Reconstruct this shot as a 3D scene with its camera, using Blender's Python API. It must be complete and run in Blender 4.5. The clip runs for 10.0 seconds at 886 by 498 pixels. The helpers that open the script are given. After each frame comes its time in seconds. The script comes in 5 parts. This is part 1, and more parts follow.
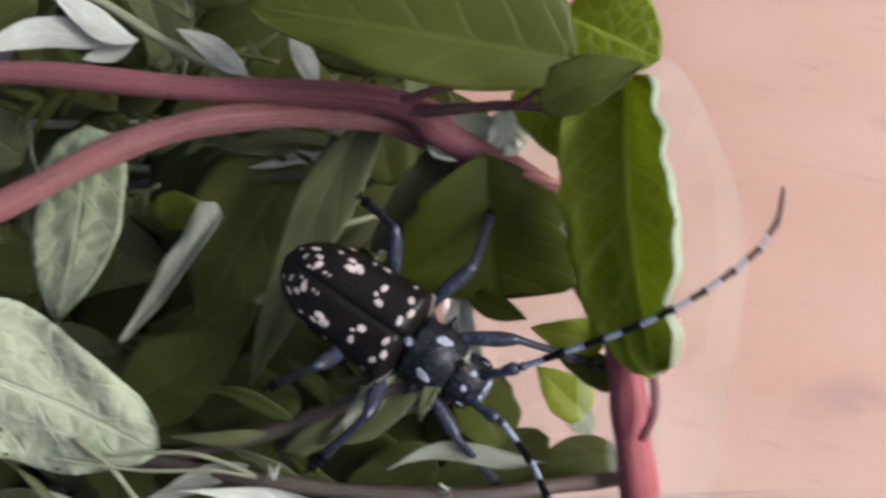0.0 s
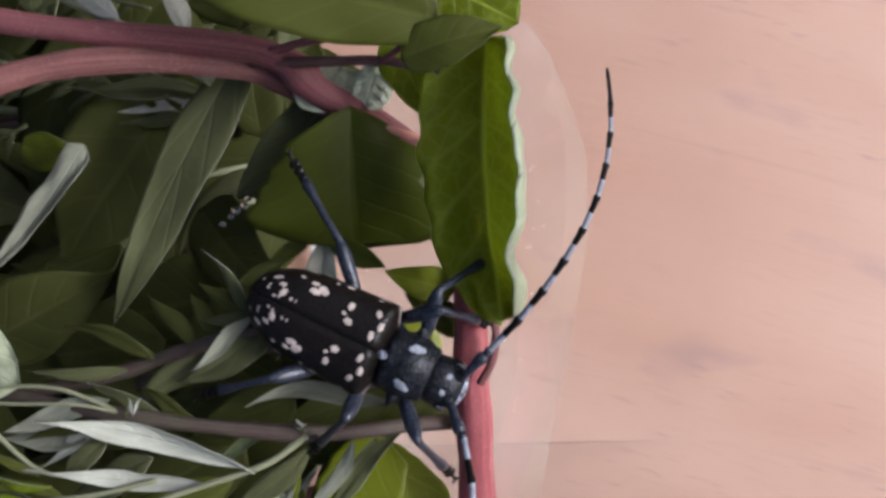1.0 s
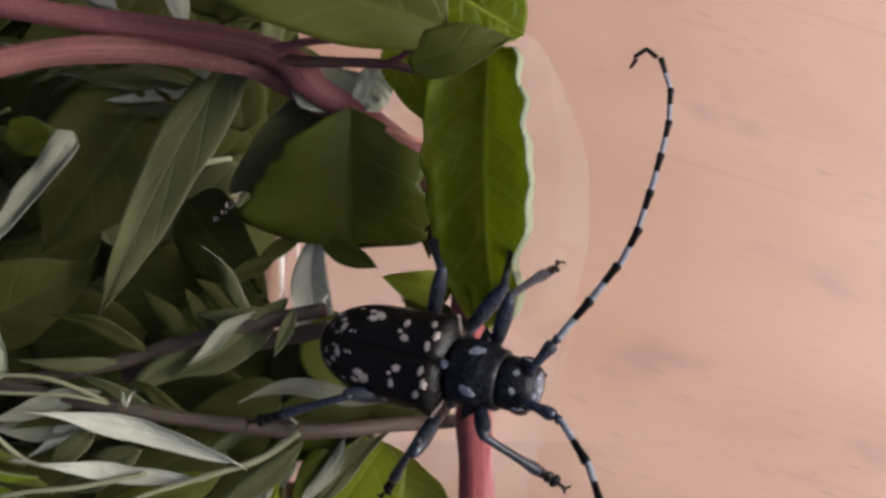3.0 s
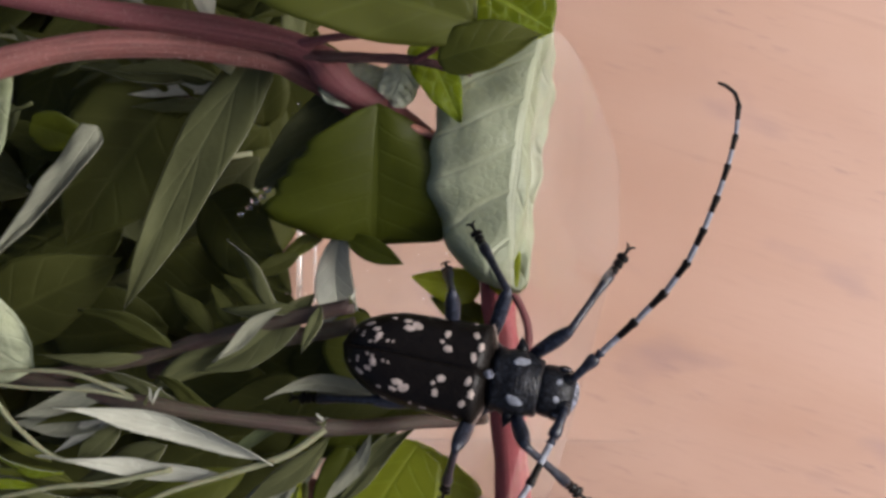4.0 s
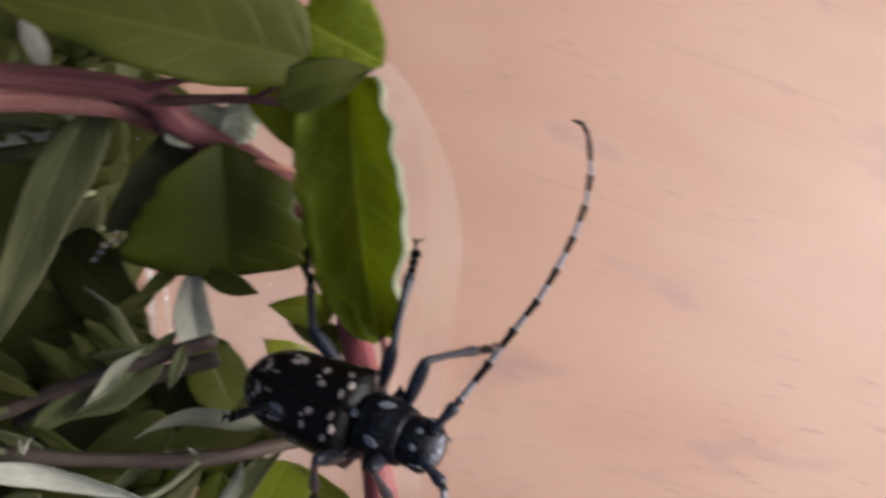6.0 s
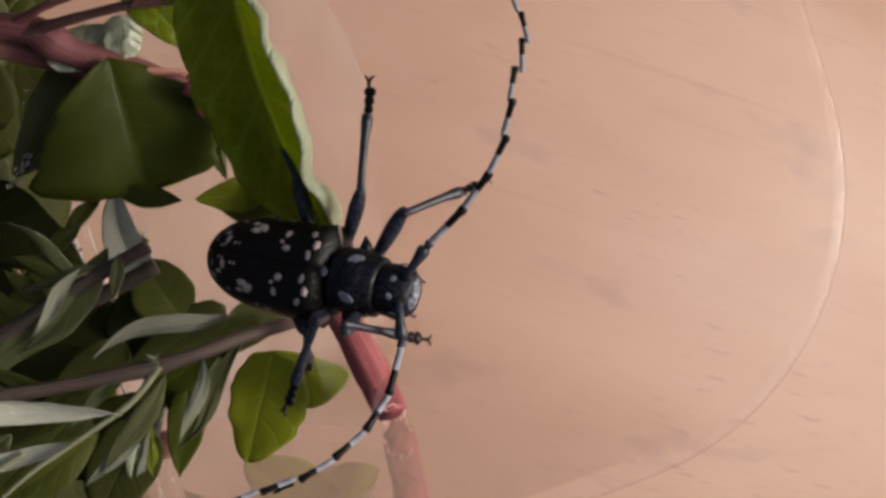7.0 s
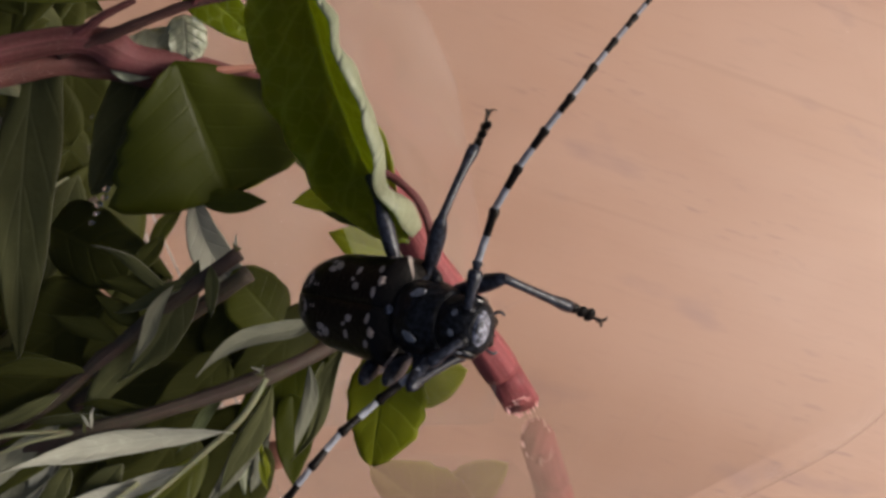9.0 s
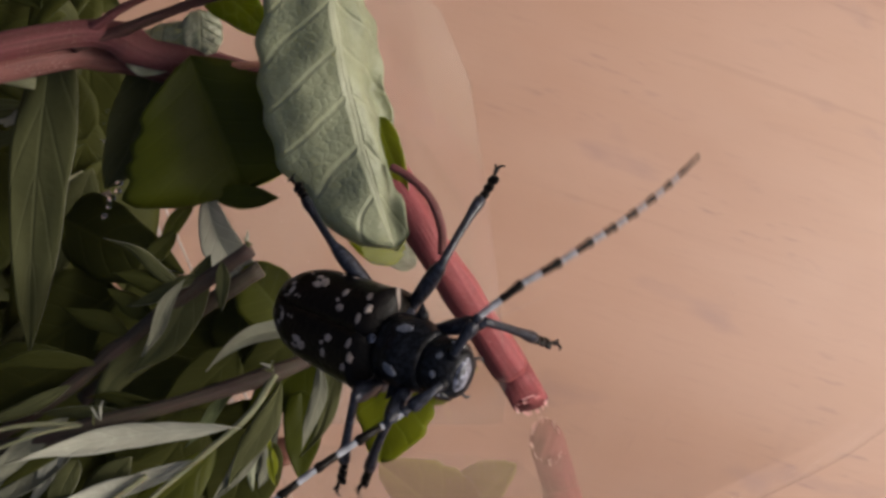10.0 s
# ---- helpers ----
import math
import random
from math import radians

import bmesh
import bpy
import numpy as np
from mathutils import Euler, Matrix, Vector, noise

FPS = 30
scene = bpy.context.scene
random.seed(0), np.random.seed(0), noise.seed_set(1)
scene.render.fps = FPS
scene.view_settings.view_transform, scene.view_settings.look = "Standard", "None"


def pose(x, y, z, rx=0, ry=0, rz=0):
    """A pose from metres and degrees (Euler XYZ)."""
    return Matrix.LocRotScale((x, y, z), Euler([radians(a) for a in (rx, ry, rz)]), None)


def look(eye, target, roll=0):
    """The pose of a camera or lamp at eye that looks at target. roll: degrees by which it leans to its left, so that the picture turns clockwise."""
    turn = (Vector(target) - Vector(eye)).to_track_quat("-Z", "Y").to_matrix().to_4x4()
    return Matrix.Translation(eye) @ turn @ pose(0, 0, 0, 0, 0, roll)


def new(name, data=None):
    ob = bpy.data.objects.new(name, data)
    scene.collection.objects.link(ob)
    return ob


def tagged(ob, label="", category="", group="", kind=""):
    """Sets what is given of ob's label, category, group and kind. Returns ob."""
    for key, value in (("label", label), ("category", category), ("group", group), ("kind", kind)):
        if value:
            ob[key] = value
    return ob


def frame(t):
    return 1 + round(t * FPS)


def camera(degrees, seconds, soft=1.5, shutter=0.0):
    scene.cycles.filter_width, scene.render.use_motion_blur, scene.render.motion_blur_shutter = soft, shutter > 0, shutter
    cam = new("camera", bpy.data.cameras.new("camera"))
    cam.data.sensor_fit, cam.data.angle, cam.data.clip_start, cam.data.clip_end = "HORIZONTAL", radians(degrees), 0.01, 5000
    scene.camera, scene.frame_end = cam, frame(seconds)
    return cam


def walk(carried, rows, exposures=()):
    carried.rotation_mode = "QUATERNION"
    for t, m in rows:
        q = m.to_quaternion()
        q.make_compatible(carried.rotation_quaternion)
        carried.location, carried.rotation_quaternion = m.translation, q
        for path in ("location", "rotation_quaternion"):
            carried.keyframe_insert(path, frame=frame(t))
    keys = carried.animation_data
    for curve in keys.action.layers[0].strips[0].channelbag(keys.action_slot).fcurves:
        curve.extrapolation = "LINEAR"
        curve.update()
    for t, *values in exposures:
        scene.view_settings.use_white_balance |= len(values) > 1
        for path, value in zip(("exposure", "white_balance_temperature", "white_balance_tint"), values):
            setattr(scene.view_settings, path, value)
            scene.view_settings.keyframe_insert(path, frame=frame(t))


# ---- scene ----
# A black longhorn beetle climbs over cut stems lying in a clear plastic tray on a varnished wooden table.
cam = camera(41.83, 10.0, soft=3.2, shutter=0.5)
walk(cam, [
    (0.0, pose(0.0103, 0.0013, 0.1828, 2.35, 9.85, -3.30)),
    (0.5, pose(0.0121, 0.0006, 0.1863, 1.34, 5.19, -1.95)),
    (1.0, pose(0.0126, -0.0010, 0.1879, 1.03, 3.88, -1.72)),
    (1.5, pose(0.0120, -0.0015, 0.1883, 0.25, 3.36, -1.23)),
    (2.0, pose(0.0100, -0.0015, 0.1886, 1.27, 2.87, -1.23)),
    (2.2, pose(0.0090, -0.0013, 0.1894, 1.81, 3.83, -0.96)),
    (3.3, pose(0.0021, -0.0000, 0.1902, 0.56, -1.57, 0.33)),
    (3.5, pose(0.0016, 0.0001, 0.1901, 0.82, -1.18, 0.38)),
    (4.0, pose(0.0007, 0.0001, 0.1898, 0.50, -0.63, 0.46)),
    (4.5, pose(-0.0000, -0.0000, 0.1900, 0.05, -0.01, 0.00)),
    (5.0, pose(-0.0006, -0.0002, 0.1900, -0.37, 0.13, -0.01)),
    (5.5, pose(-0.0015, 0.0013, 0.1894, 0.33, -1.80, 0.13)),
    (6.0, pose(-0.0023, 0.0028, 0.1968, 0.43, -8.57, 0.68)),
    (6.2, pose(-0.0025, 0.0029, 0.1999, -0.04, -10.48, 0.69)),
    (7.3, pose(-0.0023, -0.0015, 0.1967, 2.31, -11.80, -1.36)),
    (7.5, pose(-0.0031, -0.0007, 0.1951, 1.92, -11.00, -0.07)),
    (8.0, pose(-0.0051, 0.0020, 0.1910, 1.43, -9.42, 0.18)),
    (8.5, pose(-0.0056, 0.0030, 0.1904, 1.41, -9.25, 0.27)),
    (9.0, pose(-0.0057, 0.0034, 0.1903, 1.36, -9.04, 0.16)),
    (9.5, pose(-0.0061, 0.0036, 0.1903, 1.41, -8.95, 0.17)),
    (10.0, pose(-0.0058, 0.0037, 0.1902, 1.26, -8.38, 0.47)),
], exposures=[(0.0, -0.20, 5350, 9), (0.7, -0.33, 5350, 9), (2.2, -0.54, 5500, 9), (3.3, -0.62, 5850, 9), (6.2, -0.62, 5800, 9), (7.3, -0.96, 6350, 8), (10.0, -1.0, 6350, 9)])

# ---- daylight ----
SUN_ELEV, SUN_TURN = radians(34), radians(88)      # turn: from +y towards +x
world = bpy.data.worlds.new("sky")
scene.world = world
world.use_nodes = True
wn = world.node_tree
sky = wn.nodes.new("ShaderNodeTexSky")
sky.sky_type, sky.sun_disc = "NISHITA", False
sky.sun_elevation, sky.sun_rotation = SUN_ELEV, SUN_TURN
sky.dust_density, sky.air_density, sky.ozone_density = 9.0, 0.5, 0.3
wn.nodes["Background"].inputs["Strength"].default_value = 0.25
wn.links.new(sky.outputs[0], wn.nodes["Background"].inputs["Color"])
sun = new("sun", bpy.data.lights.new("sun", "SUN"))
sun.data.energy, sun.data.angle, sun.data.color = 3.45, radians(11), (1.0, 0.94, 0.88)
SUN_DIR = Vector((math.sin(SUN_TURN) * math.cos(SUN_ELEV), math.cos(SUN_TURN) * math.cos(SUN_ELEV), math.sin(SUN_ELEV)))
sun.matrix_world = look(SUN_DIR, (0, 0, 0))


# ---- node helpers and materials ----
def material(name):
    m = bpy.data.materials.new(name)
    m.use_nodes = True
    return m, m.node_tree, m.node_tree.nodes["Principled BSDF"]


def node(nt, kind, **values):
    n = nt.nodes.new("ShaderNode" + kind)
    for key, value in values.items():
        if key == "op":
            n.operation = value
        else:
            n.inputs[int(key[1:])].default_value = value
    return n


def calc(nt, op, a, b=0.0, c=0.0):
    n = nt.nodes.new("ShaderNodeMath")
    n.operation = op
    for slot, value in zip(n.inputs, (a, b, c)):
        if isinstance(value, (int, float)):
            slot.default_value = value
        else:
            nt.links.new(value, slot)
    return n.outputs[0]


def mixed(nt, fac, a, b):
    n = nt.nodes.new("ShaderNodeMix")
    n.data_type = "RGBA"
    for slot, value in ((n.inputs[0], fac), (n.inputs[6], a), (n.inputs[7], b)):
        if isinstance(value, (int, float)):
            slot.default_value = value
        elif isinstance(value, tuple):
            slot.default_value = (*value[:3], 1)
        else:
            nt.links.new(value, slot)
    return n.outputs[2]


def grain(nt, scale, detail=3.0, stretch=(1, 1, 1), turn=0.0):
    tc = nt.nodes.new("ShaderNodeTexCoord")
    mp = nt.nodes.new("ShaderNodeMapping")
    mp.inputs["Scale"].default_value = stretch
    nz = node(nt, "TexNoise")
    nz.inputs["Scale"].default_value, nz.inputs["Detail"].default_value = scale, detail
    turned = nt.nodes.new("ShaderNodeMapping")
    turned.inputs["Rotation"].default_value = (0, 0, turn)
    nt.links.new(tc.outputs["Object"], turned.inputs["Vector"])
    nt.links.new(turned.outputs[0], mp.inputs["Vector"])
    nt.links.new(mp.outputs[0], nz.inputs["Vector"])
    return nz.outputs["Fac"]


def ramp(nt, fac, lo, hi):
    n = nt.nodes.new("ShaderNodeMapRange")
    n.inputs[1].default_value, n.inputs[2].default_value = lo, hi
    nt.links.new(fac, n.inputs[0])
    return n.outputs[0]


def bumped(nt, bsdf, height, strength, distance=0.0003):
    b = nt.nodes.new("ShaderNodeBump")
    b.inputs["Strength"].default_value, b.inputs["Distance"].default_value = strength, distance
    nt.links.new(height, b.inputs["Height"])
    nt.links.new(b.outputs[0], bsdf.inputs["Normal"])


def leaf_material(name, base, vein, through_colour, through_part, rough, pairs, vein_show, spec=0.4, relief=0.35, net=0.0, cell=950, pillow=0.16):
    """A leaf face: midrib and side veins follow the blade, blotches vary it, and light shines through."""
    m, nt, p = material(name)
    uv = nt.nodes.new("ShaderNodeUVMap")
    sep = nt.nodes.new("ShaderNodeSeparateXYZ")
    nt.links.new(uv.outputs[0], sep.inputs[0])
    across = calc(nt, "ABSOLUTE", calc(nt, "MULTIPLY_ADD", sep.outputs[0], 2.0, -1.0))
    along = sep.outputs[1]
    warp = calc(nt, "MULTIPLY", grain(nt, 90, 2), 0.5)
    phase = calc(nt, "ADD", calc(nt, "MULTIPLY_ADD", across, -1.3, calc(nt, "MULTIPLY", along, pairs)), warp)
    saw = calc(nt, "ABSOLUTE", calc(nt, "MULTIPLY_ADD", calc(nt, "FRACT", phase), 2.0, -1.0))
    side = ramp(nt, saw, 0.80, 0.97)
    rib = ramp(nt, across, 0.075, 0.03)
    veins = calc(nt, "MAXIMUM", calc(nt, "MULTIPLY", side, 0.55), rib)
    tone = mixed(nt, ramp(nt, grain(nt, 160, 4), 0.3, 0.75), base, tuple(c * 0.68 for c in base))
    tone = mixed(nt, calc(nt, "MULTIPLY", ramp(nt, grain(nt, 900, 3), 0.62, 0.8), 0.35), tone, tuple(min(1, c * 1.6) for c in base))
    tone = mixed(nt, calc(nt, "MULTIPLY", veins, vein_show), tone, vein)
    if base[0] < 0.2:
        tone = mixed(nt, calc(nt, "MULTIPLY", ramp(nt, grain(nt, 70, 3), 0.68, 0.73), 0.55), tone, (base[0] * 0.9 + 0.02, base[1] * 0.6 + 0.012, base[2] * 0.5 + 0.005))
    nt.links.new(tone, p.inputs["Base Color"])
    p.inputs["Roughness"].default_value, p.inputs["Specular IOR Level"].default_value = rough, spec
    if net:
        cells = nt.nodes.new("ShaderNodeTexVoronoi")
        cells.feature = "DISTANCE_TO_EDGE"
        cells.inputs["Scale"].default_value = cell
        tc = nt.nodes.new("ShaderNodeTexCoord")
        nt.links.new(tc.outputs["Object"], cells.inputs["Vector"])
        netting = ramp(nt, cells.outputs["Distance"], pillow, 0.0)
        nt.links.new(mixed(nt, calc(nt, "MULTIPLY", netting, net), tone, vein), p.inputs["Base Color"])
        veins = calc(nt, "MAXIMUM", veins, calc(nt, "MULTIPLY", netting, net))
    height = calc(nt, "ADD", calc(nt, "MULTIPLY", veins, -1.0), calc(nt, "MULTIPLY", grain(nt, 1200, 3), 0.5))
    bumped(nt, p, height, relief, 0.0003 if cell > 500 else 0.0008)
    tr = nt.nodes.new("ShaderNodeBsdfTranslucent")
    nt.links.new(mixed(nt, calc(nt, "MULTIPLY", veins, 0.5), through_colour, tuple(c * 1.35 for c in through_colour)), tr.inputs["Color"])
    mix = nt.nodes.new("ShaderNodeMixShader")
    mix.inputs[0].default_value = through_part
    nt.links.new(p.outputs[0], mix.inputs[1])
    nt.links.new(tr.outputs[0], mix.inputs[2])
    nt.links.new(mix.outputs[0], nt.nodes["Material Output"].inputs["Surface"])
    return m


DARK_TOP = leaf_material("dark_leaf_top", (0.046, 0.054, 0.004), (0.075, 0.086, 0.012), (0.13, 0.16, 0.004), 0.24, 0.42, 6, 0.14, 0.15, 0.3)
DEEP_TOP = leaf_material("olive_green_leaf_top", (0.053, 0.056, 0.013), (0.078, 0.082, 0.024), (0.15, 0.165, 0.010), 0.32, 0.6, 5, 0.3, 0.10, 0.4)
FRESH_TOP = leaf_material("fresh_leaf_top", (0.068, 0.084, 0.006), (0.30, 0.35, 0.07), (0.72, 0.82, 0.02), 0.55, 0.42, 6, 0.7, 0.2, 1.0, 0.40, 520, 0.10)
LIME_TOP = leaf_material("lime_leaf_top", (0.165, 0.185, 0.008), (0.23, 0.26, 0.035), (0.55, 0.60, 0.01), 0.4, 0.45, 5, 0.3, 0.2, 0.4)
OLIVE_TOP = leaf_material("olive_leaf_top", (0.064, 0.070, 0.010), (0.14, 0.16, 0.04), (0.42, 0.46, 0.02), 0.26, 0.44, 6, 0.16, 0.16, 0.4)
PALE_UNDER = leaf_material("pale_leaf_underside", (0.31, 0.335, 0.215), (0.44, 0.45, 0.32), (0.34, 0.40, 0.08), 0.25, 0.42, 6, 0.5, 0.35, 0.9, 0.12)
DULL_UNDER = leaf_material("dull_leaf_underside", (0.12, 0.14, 0.065), (0.19, 0.21, 0.11), (0.14, 0.17, 0.02), 0.25, 0.55, 6, 0.4, 0.15, 0.4)
WET_PALE = leaf_material("wet_pale_leaf", (0.42, 0.45, 0.33), (0.52, 0.54, 0.42), (0.34, 0.40, 0.08), 0.25, 0.16, 6, 0.5, 0.6, 1.0, 0.2, 420, 0.3)
# dimmer copy of SILVER: shade on some leaves put into the colour
DIM_SILVER = leaf_material("dim_silver_underside", (0.21, 0.212, 0.155), (0.29, 0.29, 0.22), (0.14, 0.15, 0.03), 0.2, 0.7, 8, 0.35, 0.1, 0.5)
GREY_TOP = leaf_material("grey_green_leaf_top", (0.078, 0.082, 0.034), (0.15, 0.155, 0.080), (0.11, 0.12, 0.014), 0.2, 0.65, 4, 0.22, 0.10, 0.4)
SILVER = leaf_material("silver_leaf_underside", (0.43, 0.43, 0.35), (0.50, 0.50, 0.41), (0.18, 0.20, 0.06), 0.2, 0.75, 9, 0.35, 0.10, 0.55)
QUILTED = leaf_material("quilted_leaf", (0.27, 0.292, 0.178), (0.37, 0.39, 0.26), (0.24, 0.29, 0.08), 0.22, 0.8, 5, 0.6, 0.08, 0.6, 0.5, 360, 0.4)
# darker copy of QUILTED: the red stem's shade put into the leaf's colour
SHADED_QUILTED = leaf_material("shaded_quilted_leaf", (0.17, 0.19, 0.105), (0.26, 0.28, 0.175), (0.16, 0.19, 0.05), 0.2, 0.75, 5, 0.6, 0.08, 0.6, 0.5, 360, 0.4)


def stem_material(name, a, b, fuzz):
    """A stem: soft blotches, streaks along its length, fine down."""
    m, nt, p = material(name)
    tone = mixed(nt, ramp(nt, grain(nt, 220, 4, (1, 1, 1)), 0.3, 0.7), a, b)
    uv, mp, nz = nt.nodes.new("ShaderNodeUVMap"), nt.nodes.new("ShaderNodeMapping"), nt.nodes.new("ShaderNodeTexNoise")
    mp.inputs["Scale"].default_value = (16, 3, 1)
    nz.inputs["Scale"].default_value, nz.inputs["Detail"].default_value = 1.0, 4
    nt.links.new(uv.outputs[0], mp.inputs["Vector"])
    nt.links.new(mp.outputs[0], nz.inputs["Vector"])
    streak = ramp(nt, nz.outputs["Fac"], 0.38, 0.66)
    tone = mixed(nt, calc(nt, "MULTIPLY", streak, 0.55), tone, tuple(min(1, c * 1.5 + 0.01) for c in a))
    tone = mixed(nt, calc(nt, "MULTIPLY", ramp(nt, grain(nt, 5200, 2), 0.55, 0.78), fuzz), tone, (0.72, 0.60, 0.52))
    nt.links.new(tone, p.inputs["Base Color"])
    p.inputs["Roughness"].default_value, p.inputs["Specular IOR Level"].default_value = 0.6, 0.2
    p.inputs["Subsurface Weight"].default_value = 0.15
    p.inputs["Subsurface Radius"].default_value = (0.001, 0.0004, 0.0003)
    bumped(nt, p, calc(nt, "ADD", calc(nt, "MULTIPLY", grain(nt, 1800, 3), 0.6), streak), 0.3, 0.0003)
    return m


RED_STEM = stem_material("red_stem", (0.128, 0.040, 0.043), (0.094, 0.036, 0.031), 0.10)
DARK_RED_STEM = stem_material("dark_red_shoot", (0.075, 0.030, 0.028), (0.055, 0.034, 0.024), 0.06)
ROSY_STEM = stem_material("rosy_stem", (0.225, 0.056, 0.060), (0.175, 0.044, 0.045), 0.12)
TAN_STEM = stem_material("tan_red_stem", (0.132, 0.050, 0.043), (0.096, 0.040, 0.034), 0.12)
BROWN_STEM = stem_material("brown_stem", (0.038, 0.021, 0.019), (0.050, 0.047, 0.028), 0.05)
GREEN_STEM = stem_material("green_stem", (0.17, 0.17, 0.10), (0.12, 0.125, 0.065), 0.12)
CUT_PITH = stem_material("cut_pith", (0.80, 0.36, 0.36), (0.86, 0.55, 0.50), 0.3)
HAIR = stem_material("pale_hair", (0.34, 0.22, 0.19), (0.40, 0.28, 0.24), 0.1)
DRY_PINK = stem_material("dry_pink_sheath", (0.30, 0.125, 0.09), (0.40, 0.20, 0.14), 0.2)


def table_wood():
    m, nt, p = material("varnished_wood")
    turn = radians(17)      # the grain runs askew across the table
    streak = grain(nt, 26, 6, (0.16, 1.3, 1), turn)
    broad = grain(nt, 13, 3, (0.22, 1.2, 1), turn)
    fleck = grain(nt, 640, 3, (0.20, 1.25, 1), turn)
    # broad pink and tan bands: wood tone, with reflected sky put into the colour
    tone = mixed(nt, ramp(nt, broad, 0.36, 0.62), (0.375, 0.229, 0.166), (0.344, 0.192, 0.119))
    tone = mixed(nt, calc(nt, "MULTIPLY", ramp(nt, streak, 0.42, 0.66), 0.8), tone, (0.319, 0.179, 0.121))
    clouds = grain(nt, 14, 4, (0.5, 1.1, 1), turn)
    tone = mixed(nt, calc(nt, "MULTIPLY", ramp(nt, clouds, 0.44, 0.62), 0.75), tone, (0.416, 0.270, 0.205))
    pores = grain(nt, 900, 2, (0.12, 1.2, 1), turn)
    tone = mixed(nt, calc(nt, "MULTIPLY", ramp(nt, pores, 0.58, 0.8), 0.22), tone, (0.241, 0.144, 0.112))
    knots = calc(nt, "MULTIPLY", ramp(nt, fleck, 0.60, 0.70), ramp(nt, grain(nt, 22, 4, (0.7, 1, 1), turn), 0.48, 0.60))
    tone = mixed(nt, calc(nt, "MULTIPLY", knots, 0.36), tone, (0.162, 0.098, 0.098))
    stain = calc(nt, "MULTIPLY", ramp(nt, grain(nt, 75, 4, (0.45, 1.1, 1), turn), 0.60, 0.72), 0.45)
    tone = mixed(nt, stain, tone, (0.208, 0.130, 0.126))
    hair_line = calc(nt, "MULTIPLY", ramp(nt, grain(nt, 120, 2, (0.05, 2.2, 1), turn), 0.66, 0.72), 0.18)
    tone = mixed(nt, hair_line, tone, (0.222, 0.126, 0.093))
    nt.links.new(tone, p.inputs["Base Color"])
    p.inputs["Roughness"].default_value, p.inputs["Specular IOR Level"].default_value = 0.55, 0.32
    p.inputs["Coat Weight"].default_value, p.inputs["Coat Roughness"].default_value = 0.05, 0.35
    bumped(nt, p, fleck, 0.15)
    return m


def clear_plastic(name, haze, gloss_rough=0.06, gloss=0.9, least=0.025, far_gloss=0.0):
    """Thin clear plastic: lets light straight through, with a mirror gloss that grows at grazing angles and a trace of haze."""
    m, nt, p = material(name)
    nt.nodes.remove(p)
    clear, shine, milk = (nt.nodes.new("ShaderNodeBsdf" + k) for k in ("Transparent", "Glossy", "Translucent"))
    clear.inputs["Color"].default_value = (0.998, 0.998, 0.997, 1)
    shine.inputs["Roughness"].default_value = gloss_rough
    milk.inputs["Color"].default_value = (0.85, 0.83, 0.80, 1)
    facing = nt.nodes.new("ShaderNodeLayerWeight")
    facing.inputs["Blend"].default_value = 0.5
    sheen = calc(nt, "MULTIPLY_ADD", calc(nt, "POWER", facing.outputs["Facing"], 2.2), gloss, least)
    sheen = calc(nt, "MINIMUM", sheen, 0.55)
    if far_gloss:      # gloss masked by place: mirror reflections kept to the wall by the stem's end
        tc, sep = nt.nodes.new("ShaderNodeTexCoord"), nt.nodes.new("ShaderNodeSeparateXYZ")
        nt.links.new(tc.outputs["Object"], sep.inputs[0])
        patch = calc(nt, "MULTIPLY", ramp(nt, sep.outputs[0], 0.040, 0.018), ramp(nt, sep.outputs[1], -0.016, -0.030))
        sheen = calc(nt, "MULTIPLY", sheen, calc(nt, "MULTIPLY_ADD", patch, 1.0 - far_gloss, far_gloss))
    a, b = nt.nodes.new("ShaderNodeMixShader"), nt.nodes.new("ShaderNodeMixShader")
    nt.links.new(calc(nt, "MULTIPLY", ramp(nt, grain(nt, 60, 3), 0.2, 0.8), haze), a.inputs[0])
    nt.links.new(clear.outputs[0], a.inputs[1])
    nt.links.new(milk.outputs[0], a.inputs[2])
    nt.links.new(sheen, b.inputs[0])
    nt.links.new(a.outputs[0], b.inputs[1])
    nt.links.new(shine.outputs[0], b.inputs[2])
    nt.links.new(b.outputs[0], nt.nodes["Material Output"].inputs["Surface"])
    return m


WOOD = table_wood()
PLASTIC = clear_plastic("clear_plastic", 0.0, 0.03, 1.0, 0.42, 0.05)
BASE_PLASTIC = clear_plastic("clear_base", 0.0, 0.05, 0.03, 0.002)
SHEET = clear_plastic("hazy_sheet", 0.20, 0.07, 0.42, 0.02)
FOLD_PLASTIC = clear_plastic("milky_fold", 0.75, 0.2, 0.2, 0.08)
RIM_PLASTIC = clear_plastic("rim_plastic", 0.018, 0.3, 0.16, 0.006)


def water_material():
    m, nt, p = material("water")
    p.inputs["Transmission Weight"].default_value = 1.0
    p.inputs["Roughness"].default_value, p.inputs["IOR"].default_value = 0.0, 1.33
    return m


WATER = water_material()


